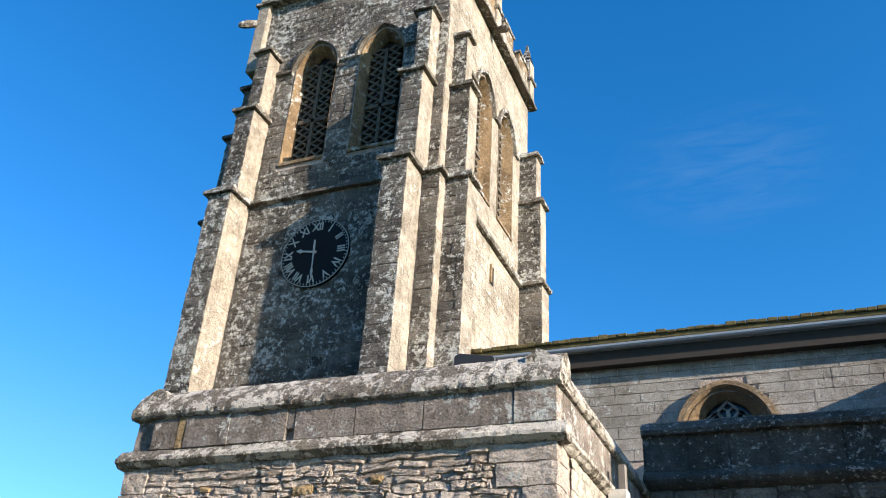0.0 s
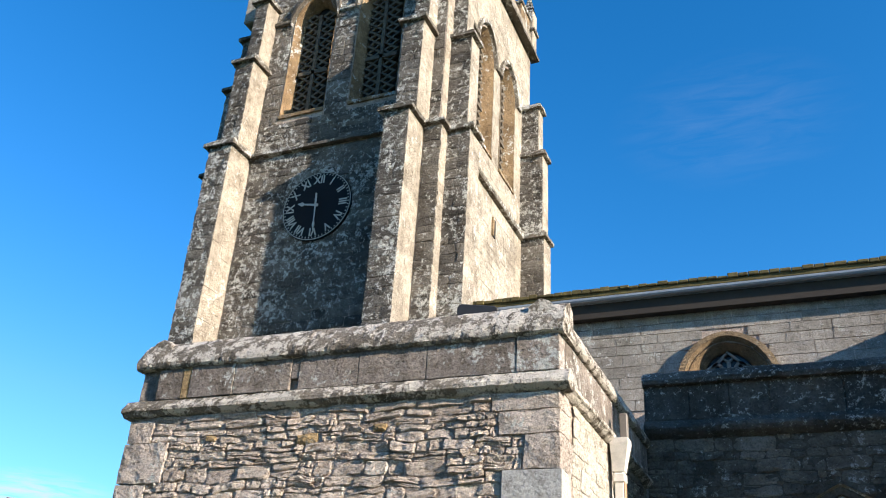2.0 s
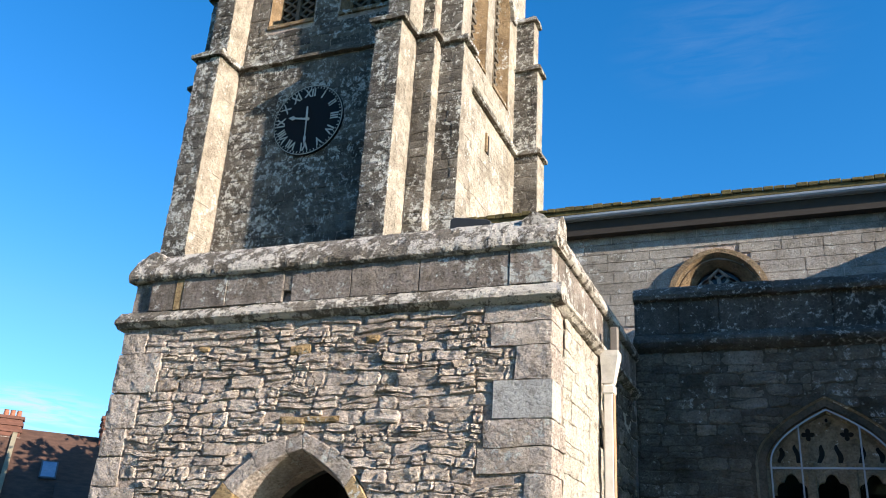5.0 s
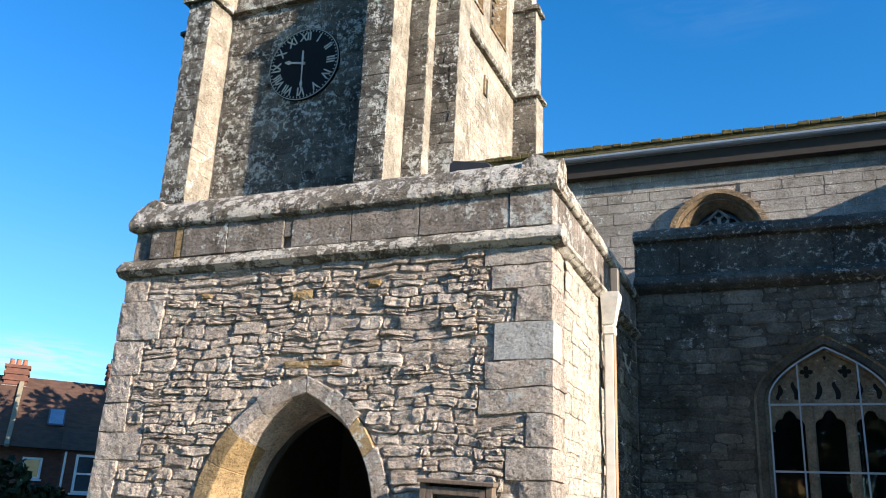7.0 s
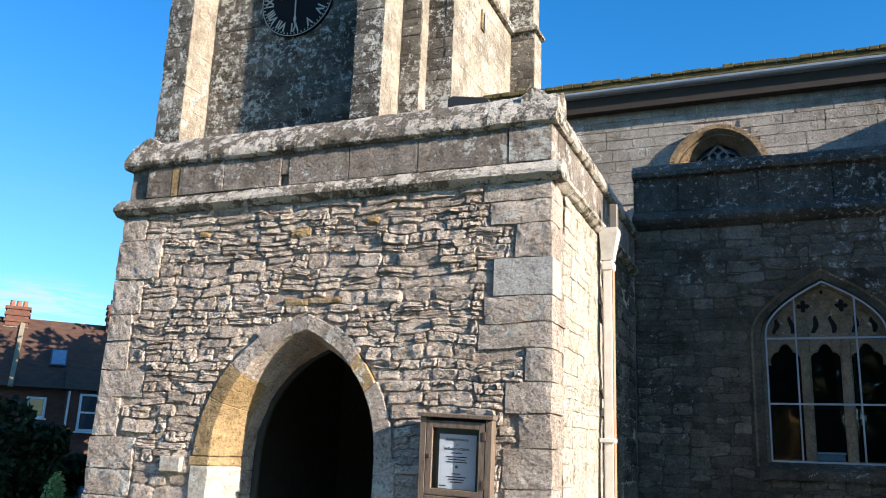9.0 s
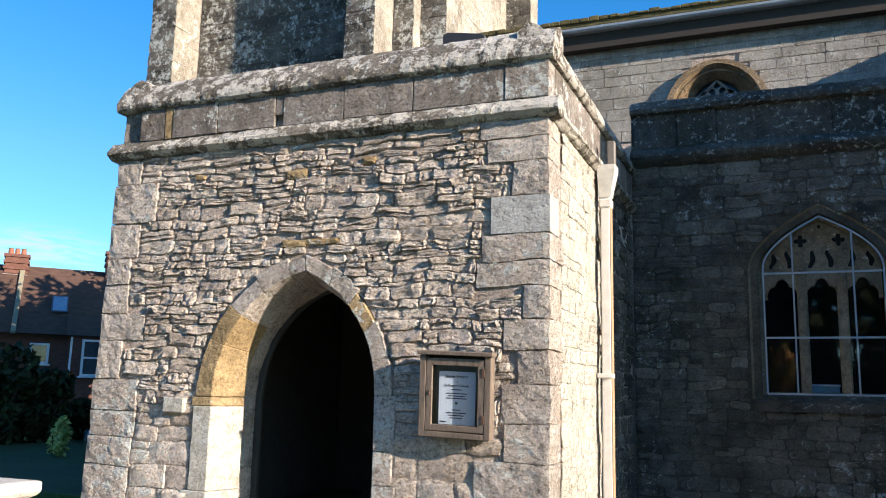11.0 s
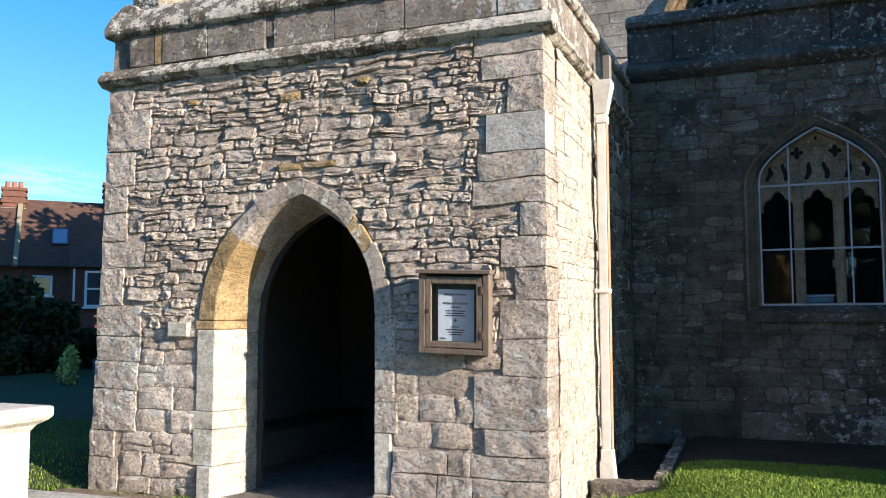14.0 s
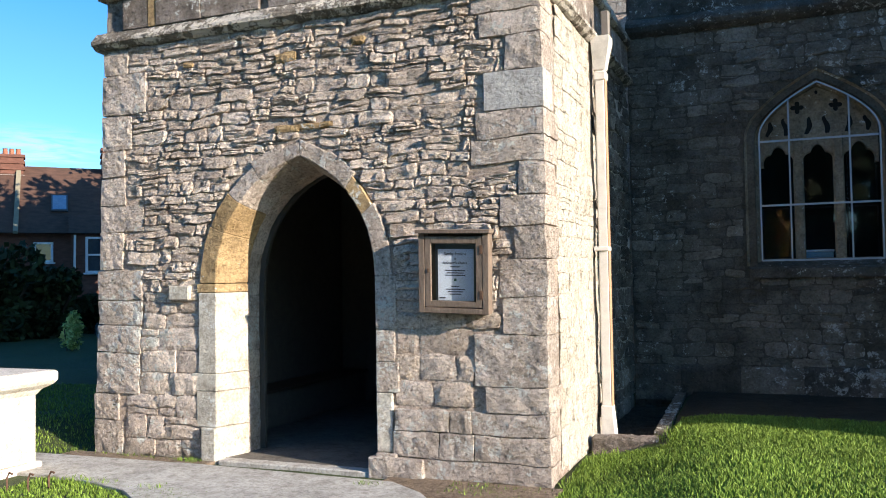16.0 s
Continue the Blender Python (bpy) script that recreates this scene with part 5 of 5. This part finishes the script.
part("kerb_stone", weathered(M().loft(strip), 0.014, 0.12, 4.0), string_mat, gully)
part("gully_floor", weathered(M().box(0.02, 1.78, -0.05, 0.68, 4.56, 0.10), 0.02, 0.15), soil_and_shade_mat, gully)
bed = thing("shade_bed", (2.5, 3.6, 0.3), "dark sheet painted as the shade on the grass along the aisle wall", "soil bed", "structure")
m = M()
for j in range(12):
    for i in range(30):
        x, y = 0.80 + i * 0.18, 2.35 + j * 0.20 + (0.10 * noise.noise((i * 0.6, 3, 1)) if j == 0 else 0)
        m.v.append((x, y, level(x, y) + (0.012 + 0.012 * noise.noise((x * 5, y * 5, 2)) if 0 < j else -0.02)))
m.f = [(j * 30 + i, j * 30 + i + 1, (j + 1) * 30 + i + 1, (j + 1) * 30 + i) for j in range(11) for i in range(29)]
part("soil_surface", m, soil_and_shade_mat, bed)

# ---- notice board ----
board = thing("notice_board", (-0.88, -0.05, 1.6), "weathered oak glazed notice board holding a printed service sheet", "notice board")
BT = Matrix.Translation((-0.865, -0.015, 1.59)) @ Matrix.Rotation(radians(2.0), 4, 'Y') @ Matrix.Rotation(radians(4.5), 4, 'X')


def bp(name, x0, y0, z0, x1, y1, z1, mat, label="", bevel=0.004, parent=None):
    return part(name, M().box(x0, y0, z0, x1, y1, z1).moved(BT), mat, parent or board, label, bevel=bevel)


bp("case_back", -0.34, -0.01, 0.0, 0.34, 0.015, 0.78, dark_wood_mat)
bp("case_side", -0.35, -0.12, 0.0, -0.29, -0.012, 0.75, board_wood_mat)
bp("case_side", 0.29, -0.12, 0.0, 0.35, -0.012, 0.75, board_wood_mat)
bp("case_base", -0.29, -0.12, 0.0, 0.29, -0.012, 0.05, board_wood_mat)
bp("case_top", -0.37, -0.15, 0.75, 0.37, -0.01, 0.785, board_wood_mat, "projecting sloped cap board")
bp("door_stile", -0.285, -0.118, 0.06, -0.225, -0.09, 0.72, board_wood_mat)
bp("door_stile", 0.225, -0.118, 0.06, 0.285, -0.09, 0.72, board_wood_mat)
bp("door_rail", -0.225, -0.118, 0.06, 0.225, -0.09, 0.115, board_wood_mat)
bp("door_rail", -0.225, -0.118, 0.655, 0.225, -0.09, 0.72, board_wood_mat)
bp("hinge", 0.262, -0.124, 0.14, 0.292, -0.117, 0.22, rust_mat, bevel=0.002)
bp("hinge", 0.262, -0.124, 0.56, 0.292, -0.117, 0.64, rust_mat, bevel=0.002)
bp("lock", -0.262, -0.126, 0.38, -0.240, -0.117, 0.42, rust_mat, bevel=0.004)
bp("backing_card", -0.22, -0.014, 0.11, 0.22, -0.0105, 0.66, plain("grey_felt", (0.10, 0.12, 0.13), 0.9), bevel=0)
sheet = thing("service_sheet", (-0.9, -0.1, 1.7), "white printed paper sheet of church services", "paper notice")
bp("paper", -0.175, -0.06, 0.115, 0.185, -0.055, 0.60, paper_mat, "white printed sheet", 0, sheet)
WORDS = [(0.545, "Sunday Services", 0.034, 1), (0.503, "at", 0.024, 0), (0.462, "St George's Church", 0.030, 1)]
for z, text, size, bold in WORDS:
    cu = bpy.data.curves.new("printed_line", 'FONT')
    cu.body, cu.size, cu.align_x, cu.extrude = text, size, 'CENTER', 0.0005
    cu.offset = 0.001 if bold else 0.0004
    cu.materials.append(ink_mat)
    ob = new("printed_line", cu)
    ob.parent = sheet
    ob.matrix_parent_inverse = sheet.matrix_basis.inverted()
    ob.matrix_basis = BT @ Matrix.Translation((0.0, -0.0625, z)) @ Matrix.Rotation(radians(90), 4, 'X')
for z, w in ((0.43, 0.10), (0.395, 0.20), (0.372, 0.17), (0.350, 0.20), (0.245, 0.08), (0.218, 0.19), (0.195, 0.15), (0.172, 0.12)):
    bp("print_bar", -w / 2, -0.0625, z, w / 2, -0.061, z + 0.009, ink_mat, "", 0, sheet)
bp("print_dot", -0.012, -0.0625, 0.300, 0.012, -0.061, 0.324, lens_green_mat, "", 0, sheet)
bp("print_bar", -0.16, -0.0625, 0.135, -0.10, -0.061, 0.145, ink_mat, "", 0, sheet)
bp("pane", -0.225, -0.104, 0.115, 0.225, -0.101, 0.655, glass_mat, "clear glass", 0).visible_shadow = False

# ---- path, tomb and churchyard ----
path = thing("path", (-3, -0.8, 0), "pale worn concrete path in front of the porch", "path", "structure")
edge = [(-9.5, -1.20), (-6.0, -1.16), (-4.9, -1.10), (-4.2, -1.20), (-3.7, -1.34), (-3.3, -1.62), (-3.0, -2.4), (-0.4, -2.4), (-0.5, -1.6), (-0.7, -0.95), (-1.05, -0.55), (-1.45, -0.27), (-3.7, -0.20), (-5.4, -0.26), (-9.5, -0.42)]
part("path_surface", M().loft([[(x, y, z) for x, y in edge] for z in (-0.1, 0.014)]), paving_mat, path, "smooth pale concrete path", bevel=0.006)
part("threshold", M().box(-3.60, -0.055, -0.1, -1.66, 0.12, 0.030), paving_mat, path, "worn threshold slab", bevel=0.012)
part("soil_strip", M().box(-1.58, -0.62, -0.1, 0.12, -0.02, 0.006), soil_mat, path)
part("soil_strip", M().box(-5.6, -0.26, -0.1, -3.65, -0.02, 0.010), soil_mat, path)

tomb = thing("table_tomb", (-6.0, -1.5, 0), "pale limestone table tomb with moulded top slab", "tomb")
TXR, TYN = -5.27, -1.72
part("tomb_base", M().box(TXR - 2.2, TYN - 0.02, -0.1, TXR + 0.01, TYN + 0.92, 0.07), tomb_mat, tomb, bevel=0.015)
part("tomb_chest", M().box(TXR - 2.1, TYN + 0.06, 0.07, TXR - 0.02, TYN + 0.86, 0.775), tomb_mat, tomb, bevel=0.01)
slab = []
for out, z in ((0.0, 0.76), (0.04, 0.82), (0.12, 0.87), (0.15, 0.91), (0.15, 1.0), (0.12, 1.015)):
    slab.append([(TXR - 2.1 - out, TYN + 0.06 - out, z), (TXR - 0.02 + out, TYN + 0.06 - out, z), (TXR - 0.02 + out, TYN + 0.86 + out, z), (TXR - 2.1 - out, TYN + 0.86 + out, z)])
part("top_slab", M().loft(slab), tomb_mat, tomb, "moulded overhanging slab", bevel=0.006)
hooks = thing("iron_railing_stubs", (-4.7, -1.9, 0), "rusty bent iron railing stubs in the grass", "iron stubs")
for x, y in ((-4.82, -1.62), (-4.60, -1.58), (-4.48, -1.45)):
    part("stub", M().tube([(x, y, -0.02), (x, y, 0.10), (x + 0.03, y, 0.15), (x + 0.07, y, 0.14)], 0.010, 6), rust_mat, hooks)


# ---- plants ----
def blades(name, label, spots, seed, tall=(0.015, 0.045), lean=1.0, width=0.005):
    r = np.random.default_rng(seed)
    vs, fs = [], []
    for x0, y0, x1, y1, n in spots:
        for _ in range(n):
            x, y = r.uniform(x0, x1), r.uniform(y0, y1)
            h = r.uniform(*tall) * (0.7 + 0.6 * (noise.noise((x * 1.7, y * 1.7, 3)) + 0.5))
            a, b = r.uniform(0, 6.28), r.uniform(0, 6.28)
            w = width * r.uniform(0.7, 1.4)
            z = level(x, y)
            dx, dy = math.cos(a) * w, math.sin(a) * w
            lx, ly = math.cos(b) * h * lean * r.random(), math.sin(b) * h * lean * r.random()
            k = len(vs)
            vs += [(x - dx, y - dy, z - 0.01), (x + dx, y + dy, z - 0.01), (x + lx * 0.4 + dx * 0.7, y + ly * 0.4 + dy * 0.7, z + h * 0.6), (x + lx * 0.4 - dx * 0.7, y + ly * 0.4 - dy * 0.7, z + h * 0.6), (x + lx, y + ly, z + h)]
            fs += [(k, k + 1, k + 2, k + 3), (k + 3, k + 2, k + 4)]
    me = bpy.data.meshes.new(name)
    me.from_pydata(vs, [], fs)
    me.materials.append(grass_mat)
    tagged(new(name, me), label, "grass", kind="stuff")


blades("grass", "short green mown grass of the churchyard", [(0.86, 0.6, 4.2, 2.6, 44000), (0.12, -2.2, 4.2, 0.75, 60000), (0.06, 0.6, 0.88, 1.30, 7000), (-9.5, -0.2, -5.5, 3.5, 14000), (-4.9, -2.4, -2.9, -1.1, 6000)], 5)
blades("weed_tufts", "small grass tufts at the foot of the walls", [(-5.3, -0.12, -3.7, -0.03, 150), (-4.1, -0.16, -3.8, -0.04, 120), (-1.75, -0.5, -1.5, -0.35, 60), (-0.9, -0.5, 0.05, -0.1, 260), (0.04, 0.0, 0.35, 1.5, 300), (0.05, 1.85, 0.5, 2.4, 90), (0.7, 1.5, 0.95, 2.4, 120), (-4.6, -1.25, -3.4, -1.05, 300)], 6, (0.025, 0.075), lean=0.9)


def leaf_cloud(m, r, centre, radii, n, size):
    cx, cy, cz = centre
    lumps = [(r.uniform(-0.7, 0.7), r.uniform(-0.7, 0.7), r.uniform(-0.7, 0.8), r.uniform(0.25, 0.5)) for _ in range(14)]
    for _ in range(n):
        lx, ly, lz, lr = r.choice(lumps)
        d = Vector((r.gauss(0, 1), r.gauss(0, 1), r.gauss(0, 1))).normalized() * lr * r.uniform(0.6, 1.05)
        p = Vector((cx + (lx + d.x) * radii[0], cy + (ly + d.y) * radii[1], cz + (lz + d.z) * radii[2]))
        u = Vector((r.gauss(0, 1), r.gauss(0, 1), r.gauss(0, 1))).normalized()
        w = u.cross(Vector((r.gauss(0, 1), r.gauss(0, 1), r.gauss(0, 1)))).normalized()
        s = size * r.uniform(0.6, 1.4)
        m.add([p - u * s, p + w * s * 0.5, p + u * s, p - w * s * 0.5], [(0, 1, 2, 3)])


def bush(name, label, at, radii, n, size, mat, seed, trunk=0.10, group=""):
    r = random.Random(seed)
    b = thing(name, at, label, "bush" if "tree" not in name else "tree", group=group)
    h = radii[2]
    stem = M()
    for k in range(5):
        a = math.tau * k / 5 + r.random()
        e = (at[0] + math.cos(a) * radii[0] * 0.5, at[1] + math.sin(a) * radii[1] * 0.5, at[2] + h * 1.3)
        stem.tube([(at[0], at[1], at[2] - 0.05), (at[0] + math.cos(a) * 0.1, at[1] + math.sin(a) * 0.1, at[2] + h * 0.5), e], trunk * r.uniform(0.4, 0.7), 6)
    part("stems", stem, dark_wood_mat, b)
    crown = M()
    leaf_cloud(crown, r, (at[0], at[1], at[2] + h), radii, n, size)
    me = bpy.data.meshes.new("crown")
    me.from_pydata(crown.v, [], crown.f)
    part("crown", me, mat, b, kind="stuff")


VIEW = Vector((-0.7275, 0.6861, 0))
SIDE = Vector((0.6861, 0.7275, 0))
EYE0 = Vector((2.03, -7.5, 0))


def afar(d, s, z):
    p = EYE0 + VIEW * d + SIDE * s
    return (p.x, p.y, z)


for d, s, rad, hgt, sd in ((30, -1.5, 1.5, 2.6, 1), (31, -3.2, 1.7, 2.9, 2), (31, -0.1, 1.2, 2.1, 3), (33, 1.2, 1.2, 1.5, 4), (29, -5.2, 1.8, 3.0, 5)):
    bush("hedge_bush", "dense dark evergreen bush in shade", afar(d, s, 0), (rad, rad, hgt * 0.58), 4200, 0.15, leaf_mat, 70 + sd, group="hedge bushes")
bush("variegated_shrub", "small variegated shrub before the dark hedge, sunlight painted into its leaves", afar(24, 0.32, 0.0), (0.34, 0.32, 0.62), 700, 0.07, sprig_mat, 91, 0.03)

bush("autumn_shrub", "sunlit shrub with yellow and russet autumn leaves", (1.75, -20.0, 0), (0.55, 0.6, 2.2), 1500, 0.10, autumn_mat, 97, 0.04)
for x, y, s, sd in ((-20, -26, 1.0, 1), (-9, -30, 1.2, 2), (2, -29, 1.3, 3), (11, -33, 1.3, 4), (22, -36, 1.2, 5), (-33, -22, 1.2, 6)):
    bush("churchyard_tree", "dark leafy churchyard tree", (x, y, 0), (4.5 * s, 4.5 * s, 5.0 * s), 2600, 0.5, leaf_mat, 120 + sd, 0.5, "churchyard trees")

for x, y, sd in ((4.5, -24.5, 1), (8.0, -26.0, 2), (11.5, -27.5, 3), (15.0, -29.0, 4)):
    bush("reflection_bush", "unseen dark evergreen bush added to darken the window reflection", (x, y, 0), (2.3, 1.6, 2.4), 3600, 0.26, leaf_mat, 160 + sd, 0.12, "boundary bushes")

for x, y, h, sd in ((-16.0, 17.5, 6.4, 1), (-20.5, 21.5, 5.8, 2), (-18.5, 18.5, 5.6, 3)):
    bush("garden_tree", "leafy garden tree shading the house", (x, y, 0), (3.0, 3.0, h), 3200, 0.26, leaf_mat, 140 + sd, 0.3, "garden trees")

# ---- house ----
house = thing("brick_house", afar(42, 0.5, 0), "red brick house with brown clay tile roof and chimney", "house")
HM = Matrix(((SIDE.x, VIEW.x, 0, EYE0.x), (SIDE.y, VIEW.y, 0, EYE0.y), (0, 0, 1, 0), (0, 0, 0, 1)))


def hb(name, m, mat, parent=None, label="", bevel=0.0):
    return part(name, m.moved(HM), mat, parent or house, label, bevel=bevel)


hb("wall", M().box(-9, 42, -1, 6, 49, 4.35), brick_mat, label="red brick wall")
hb("bay_wall", M().box(0.62, 41.4, -1, 3.2, 42.0, 4.3), brick_mat)
hb("roof", M().loft([[(x, 41.6, 4.30), (x, 45.5, 7.75), (x, 49.4, 4.30)] for x in (-9.2, 6.2)]), tile_mat, label="brown clay tile roof")
hb("bay_roof", M().loft([[(0.5, 41.2, 4.28), (0.5, 42.4, 5.2), (0.5, 42.4, 4.28)], [(3.3, 41.2, 4.28), (3.3, 42.4, 5.2), (3.3, 42.4, 4.28)]]), tile_mat)
hb("party_wall_verge", M().loft([[(x, 41.5, 4.38), (x, 45.5, 7.95), (x, 45.5, 7.80), (x, 41.5, 4.25)] for x in (-1.75, -1.55)]), plain("verge_mortar", (0.25, 0.22, 0.15), 0.9))
for s0, s1, z1, d in ((-2.45, -1.45, 8.25, 45.0), (2.05, 2.8, 8.75, 45.0)):
    ch = hb("chimney", M().box(s0, d, 6.2, s1, d + 0.8, z1), brick_mat, label="red brick chimney stack", bevel=0.02)
    for k in range(3):
        zz = z1 - 0.75 + k * 0.30
        hb("brick_band", M().box(s0 - 0.06, d - 0.06, zz, s1 + 0.06, d + 0.86, zz + 0.14), brick_mat, ch)
    for k in range(3):
        c = s0 + 0.2 + k * 0.28
        hb("pot", M().loft([[(c + r * math.cos(a), d + 0.4 + r * math.sin(a), z) for a in [j * math.tau / 10 for j in range(10)]] for z, r in ((z1, 0.12), (z1 + 0.28, 0.10), (z1 + 0.30, 0.12))]), pot_mat, ch)
    hb("flashing", M().box(s0 - 0.05, d - 0.08, 7.0, s1 + 0.05, d - 0.07, 7.25), plain("lead_flashing", (0.40, 0.37, 0.34), 0.6), ch)
SK = Matrix.Translation((0.12, 43.2, 5.74)) @ Matrix.Rotation(math.atan2(3.45, 3.9), 4, 'X')
sl = part("skylight", M().box(-0.36, -0.62, 0.02, 0.36, 0.62, 0.10).moved(HM @ SK), lead_mat, house, "roof window with the sky's reflection painted into its pane")
part("pane", M().box(-0.29, -0.54, 0.105, 0.29, 0.54, 0.115).moved(HM @ SK), plain("sky_painted_glass", (0.25, 0.32, 0.42), 0.08, bump=0, spec=0.8), sl)


def house_window(s0, s1, z0, z1, d, rows):
    w = hb("window", M().box(s0, d - 0.03, z0, s1, d + 0.05, z1), plain("dim_glass", (0.05, 0.06, 0.075), 0.1, bump=0, spec=0.7), label="white painted sash window")
    e = 0.09
    for a, b, c, f in ((s0 - 0.02, s0 + e, z0, z1), (s1 - e, s1 + 0.02, z0, z1), (s0 + e, s1 - e, z1 - e, z1), (s0 + e, s1 - e, z0, z0 + e)):
        hb("frame", M().box(a, d - 0.08, c, b, d - 0.032, f), white_mat, w)
    for r in range(1, rows):
        z = z0 + (z1 - z0) * r / rows
        hb("glazing_bar", M().box(s0 + e, d - 0.07, z - 0.04, s1 - e, d - 0.033, z + 0.04), white_mat, w)
    hb("sill", M().box(s0 - 0.1, d - 0.14, z0 - 0.08, s1 + 0.1, d - 0.01, z0 - 0.005), white_mat, w)


house_window(-0.92, -0.15, 3.0, 3.9, 41.98, 1)
house_window(1.20, 2.05, 2.5, 4.12, 41.38, 2)
hb("house_downpipe", M().tube([(0.75, 41.33, 4.2), (0.73, 41.33, 2.4)], 0.05), white_mat)
for k in range(26):
    s = -3.0 + k * 0.22
    dd = 41.35 if s > 0.55 else 41.75
    hb("rafter_end", M().box(s, dd - 0.10, 4.21, s + 0.06, dd, 4.27), brick_mat)
car = thing("parked_car", afar(30, 1.35, -0.1), "silver parked car half hidden by the porch", "car")
part("body", M().loft([[(a, b, c) for a, b, c in [afar(30, 1.2, 0.1), afar(30, 1.2, 0.6), afar(31.6, 1.2, 0.6), afar(31.6, 1.2, 0.1)]], [afar(30, 4.8, 0.1), afar(30, 4.8, 0.75), afar(31.6, 4.8, 0.75), afar(31.6, 4.8, 0.1)]]), plain("silver_paint", (0.30, 0.36, 0.42), 0.25, 0.5, 0.05, bump=0), car, bevel=0.08)
part("cabin", M().loft([[afar(30.15, 1.9, 0.7), afar(30.4, 2.4, 1.2), afar(31.2, 2.4, 1.2), afar(31.45, 1.9, 0.7)], [afar(30.15, 4.4, 0.7), afar(30.4, 3.8, 1.25), afar(31.2, 3.8, 1.25), afar(31.45, 4.4, 0.7)]]), plain("car_glass", (0.03, 0.035, 0.04), 0.08, bump=0), car, bevel=0.04)
for s in (1.9, 4.1):
    for d in (30.0, 31.45):
        c0, c1 = Vector(afar(d, s, 0.22)), Vector(afar(d + 0.18, s, 0.22))
        part("wheel", M().loft([[c + SIDE * 0.3 * math.cos(a) + Vector((0, 0, 0.3 * math.sin(a))) for a in [k * math.tau / 14 for k in range(14)]] for c in (c0, c1)]), plain("tyre_rubber", (0.02, 0.02, 0.02), 0.8), car)



# ---- thin clouds ----
def cloud(centre, wide, high, dense, seed):
    mat, nt, bsdf = graph("thin_cloud")
    tc = nt.nodes.new("ShaderNodeTexCoord")
    mp = node(nt, "ShaderNodeMapping", Vector=tc.outputs["Generated"])
    mp.inputs["Scale"].default_value, mp.inputs["Location"].default_value = (2.2, 6.0, 1), (seed, seed * 2, 0)
    wisps = node(nt, "ShaderNodeTexNoise", Vector=mp.outputs[0], Scale=1.6, Detail=6.0, Roughness=0.6, Distortion=0.6).outputs[0]
    mid = node(nt, "ShaderNodeMapping", Vector=tc.outputs["Generated"])
    mid.inputs["Location"].default_value, mid.inputs["Scale"].default_value = (-1, -1, 0), (2, 2, 0)
    ball = nt.nodes.new("ShaderNodeTexGradient")
    ball.gradient_type = 'SPHERICAL'
    nt.links.new(mid.outputs[0], ball.inputs[0])
    fade = mix(nt, 'MULTIPLY', 1.0, ramp(nt, wisps, [(0.38, grey(0.0)), (0.72, grey(1.0))]), ramp(nt, ball.outputs[0], [(0.0, grey(0.0)), (0.7, grey(dense))]))
    bsdf.inputs["Base Color"].default_value = (0, 0, 0, 1)
    bsdf.inputs["Specular IOR Level"].default_value = 0.0
    bsdf.inputs["Emission Color"].default_value = (0.36, 0.39, 0.42, 1)
    bsdf.inputs["Emission Strength"].default_value = 1.0
    nt.links.new(fade, bsdf.inputs["Alpha"])
    m = M().add([(-wide / 2, -high / 2, 0), (wide / 2, -high / 2, 0), (wide / 2, high / 2, 0), (-wide / 2, high / 2, 0)], [(0, 1, 2, 3)])
    eye = Vector((2.0, -7.5, 1.9))
    ob = single("cloud", m, mat, "thin white wisp of high cloud in the blue sky", "cloud", "structure")
    ob.matrix_world = look(centre, Vector(centre) * 2 - eye)
    ob.visible_shadow = False


def sky_place(yaw, pitch, far):
    a, b = radians(yaw), radians(pitch)
    return (2.0 - far * math.sin(a) * math.cos(b), -7.5 + far * math.cos(a) * math.cos(b), 1.9 + far * math.sin(b))


cloud(sky_place(CLOUD_A[0], CLOUD_A[1], 1500), 270, 95, 1.0, 3.1)
cloud(sky_place(CLOUD_B[0], CLOUD_B[1], 1500), 420, 240, 0.055, 7.7)

# ---- stones of the walls ----
for args in LAY_LATER:
    lay(*args)


def tower_free(kind, a, b):
    def free(za, zb):
        if kind == "front":
            return [(a, -9.95), (-9.27, -5.38), (-4.72, b)]
        if kind == "belfry" or kind == "east_belfry":
            spans = [(p[0] - 0.03, p[1] + 0.03) for p in (BW if kind == "belfry" else EW)]
            if zb > SILL - 0.1 and za < CROWN:
                t = max(0, (za - SPRING) / (CROWN - SPRING))
                out, x = [], a
                for p, q in spans:
                    c, h = (p + q) / 2, (q - p) / 2 * math.sqrt(max(0.02, 1 - t ** 1.6))
                    out.append((x, c - h))
                    x = c + h
                return out + [(x, b)]
        return [(a + 0.005, b - 0.005)]
    return free


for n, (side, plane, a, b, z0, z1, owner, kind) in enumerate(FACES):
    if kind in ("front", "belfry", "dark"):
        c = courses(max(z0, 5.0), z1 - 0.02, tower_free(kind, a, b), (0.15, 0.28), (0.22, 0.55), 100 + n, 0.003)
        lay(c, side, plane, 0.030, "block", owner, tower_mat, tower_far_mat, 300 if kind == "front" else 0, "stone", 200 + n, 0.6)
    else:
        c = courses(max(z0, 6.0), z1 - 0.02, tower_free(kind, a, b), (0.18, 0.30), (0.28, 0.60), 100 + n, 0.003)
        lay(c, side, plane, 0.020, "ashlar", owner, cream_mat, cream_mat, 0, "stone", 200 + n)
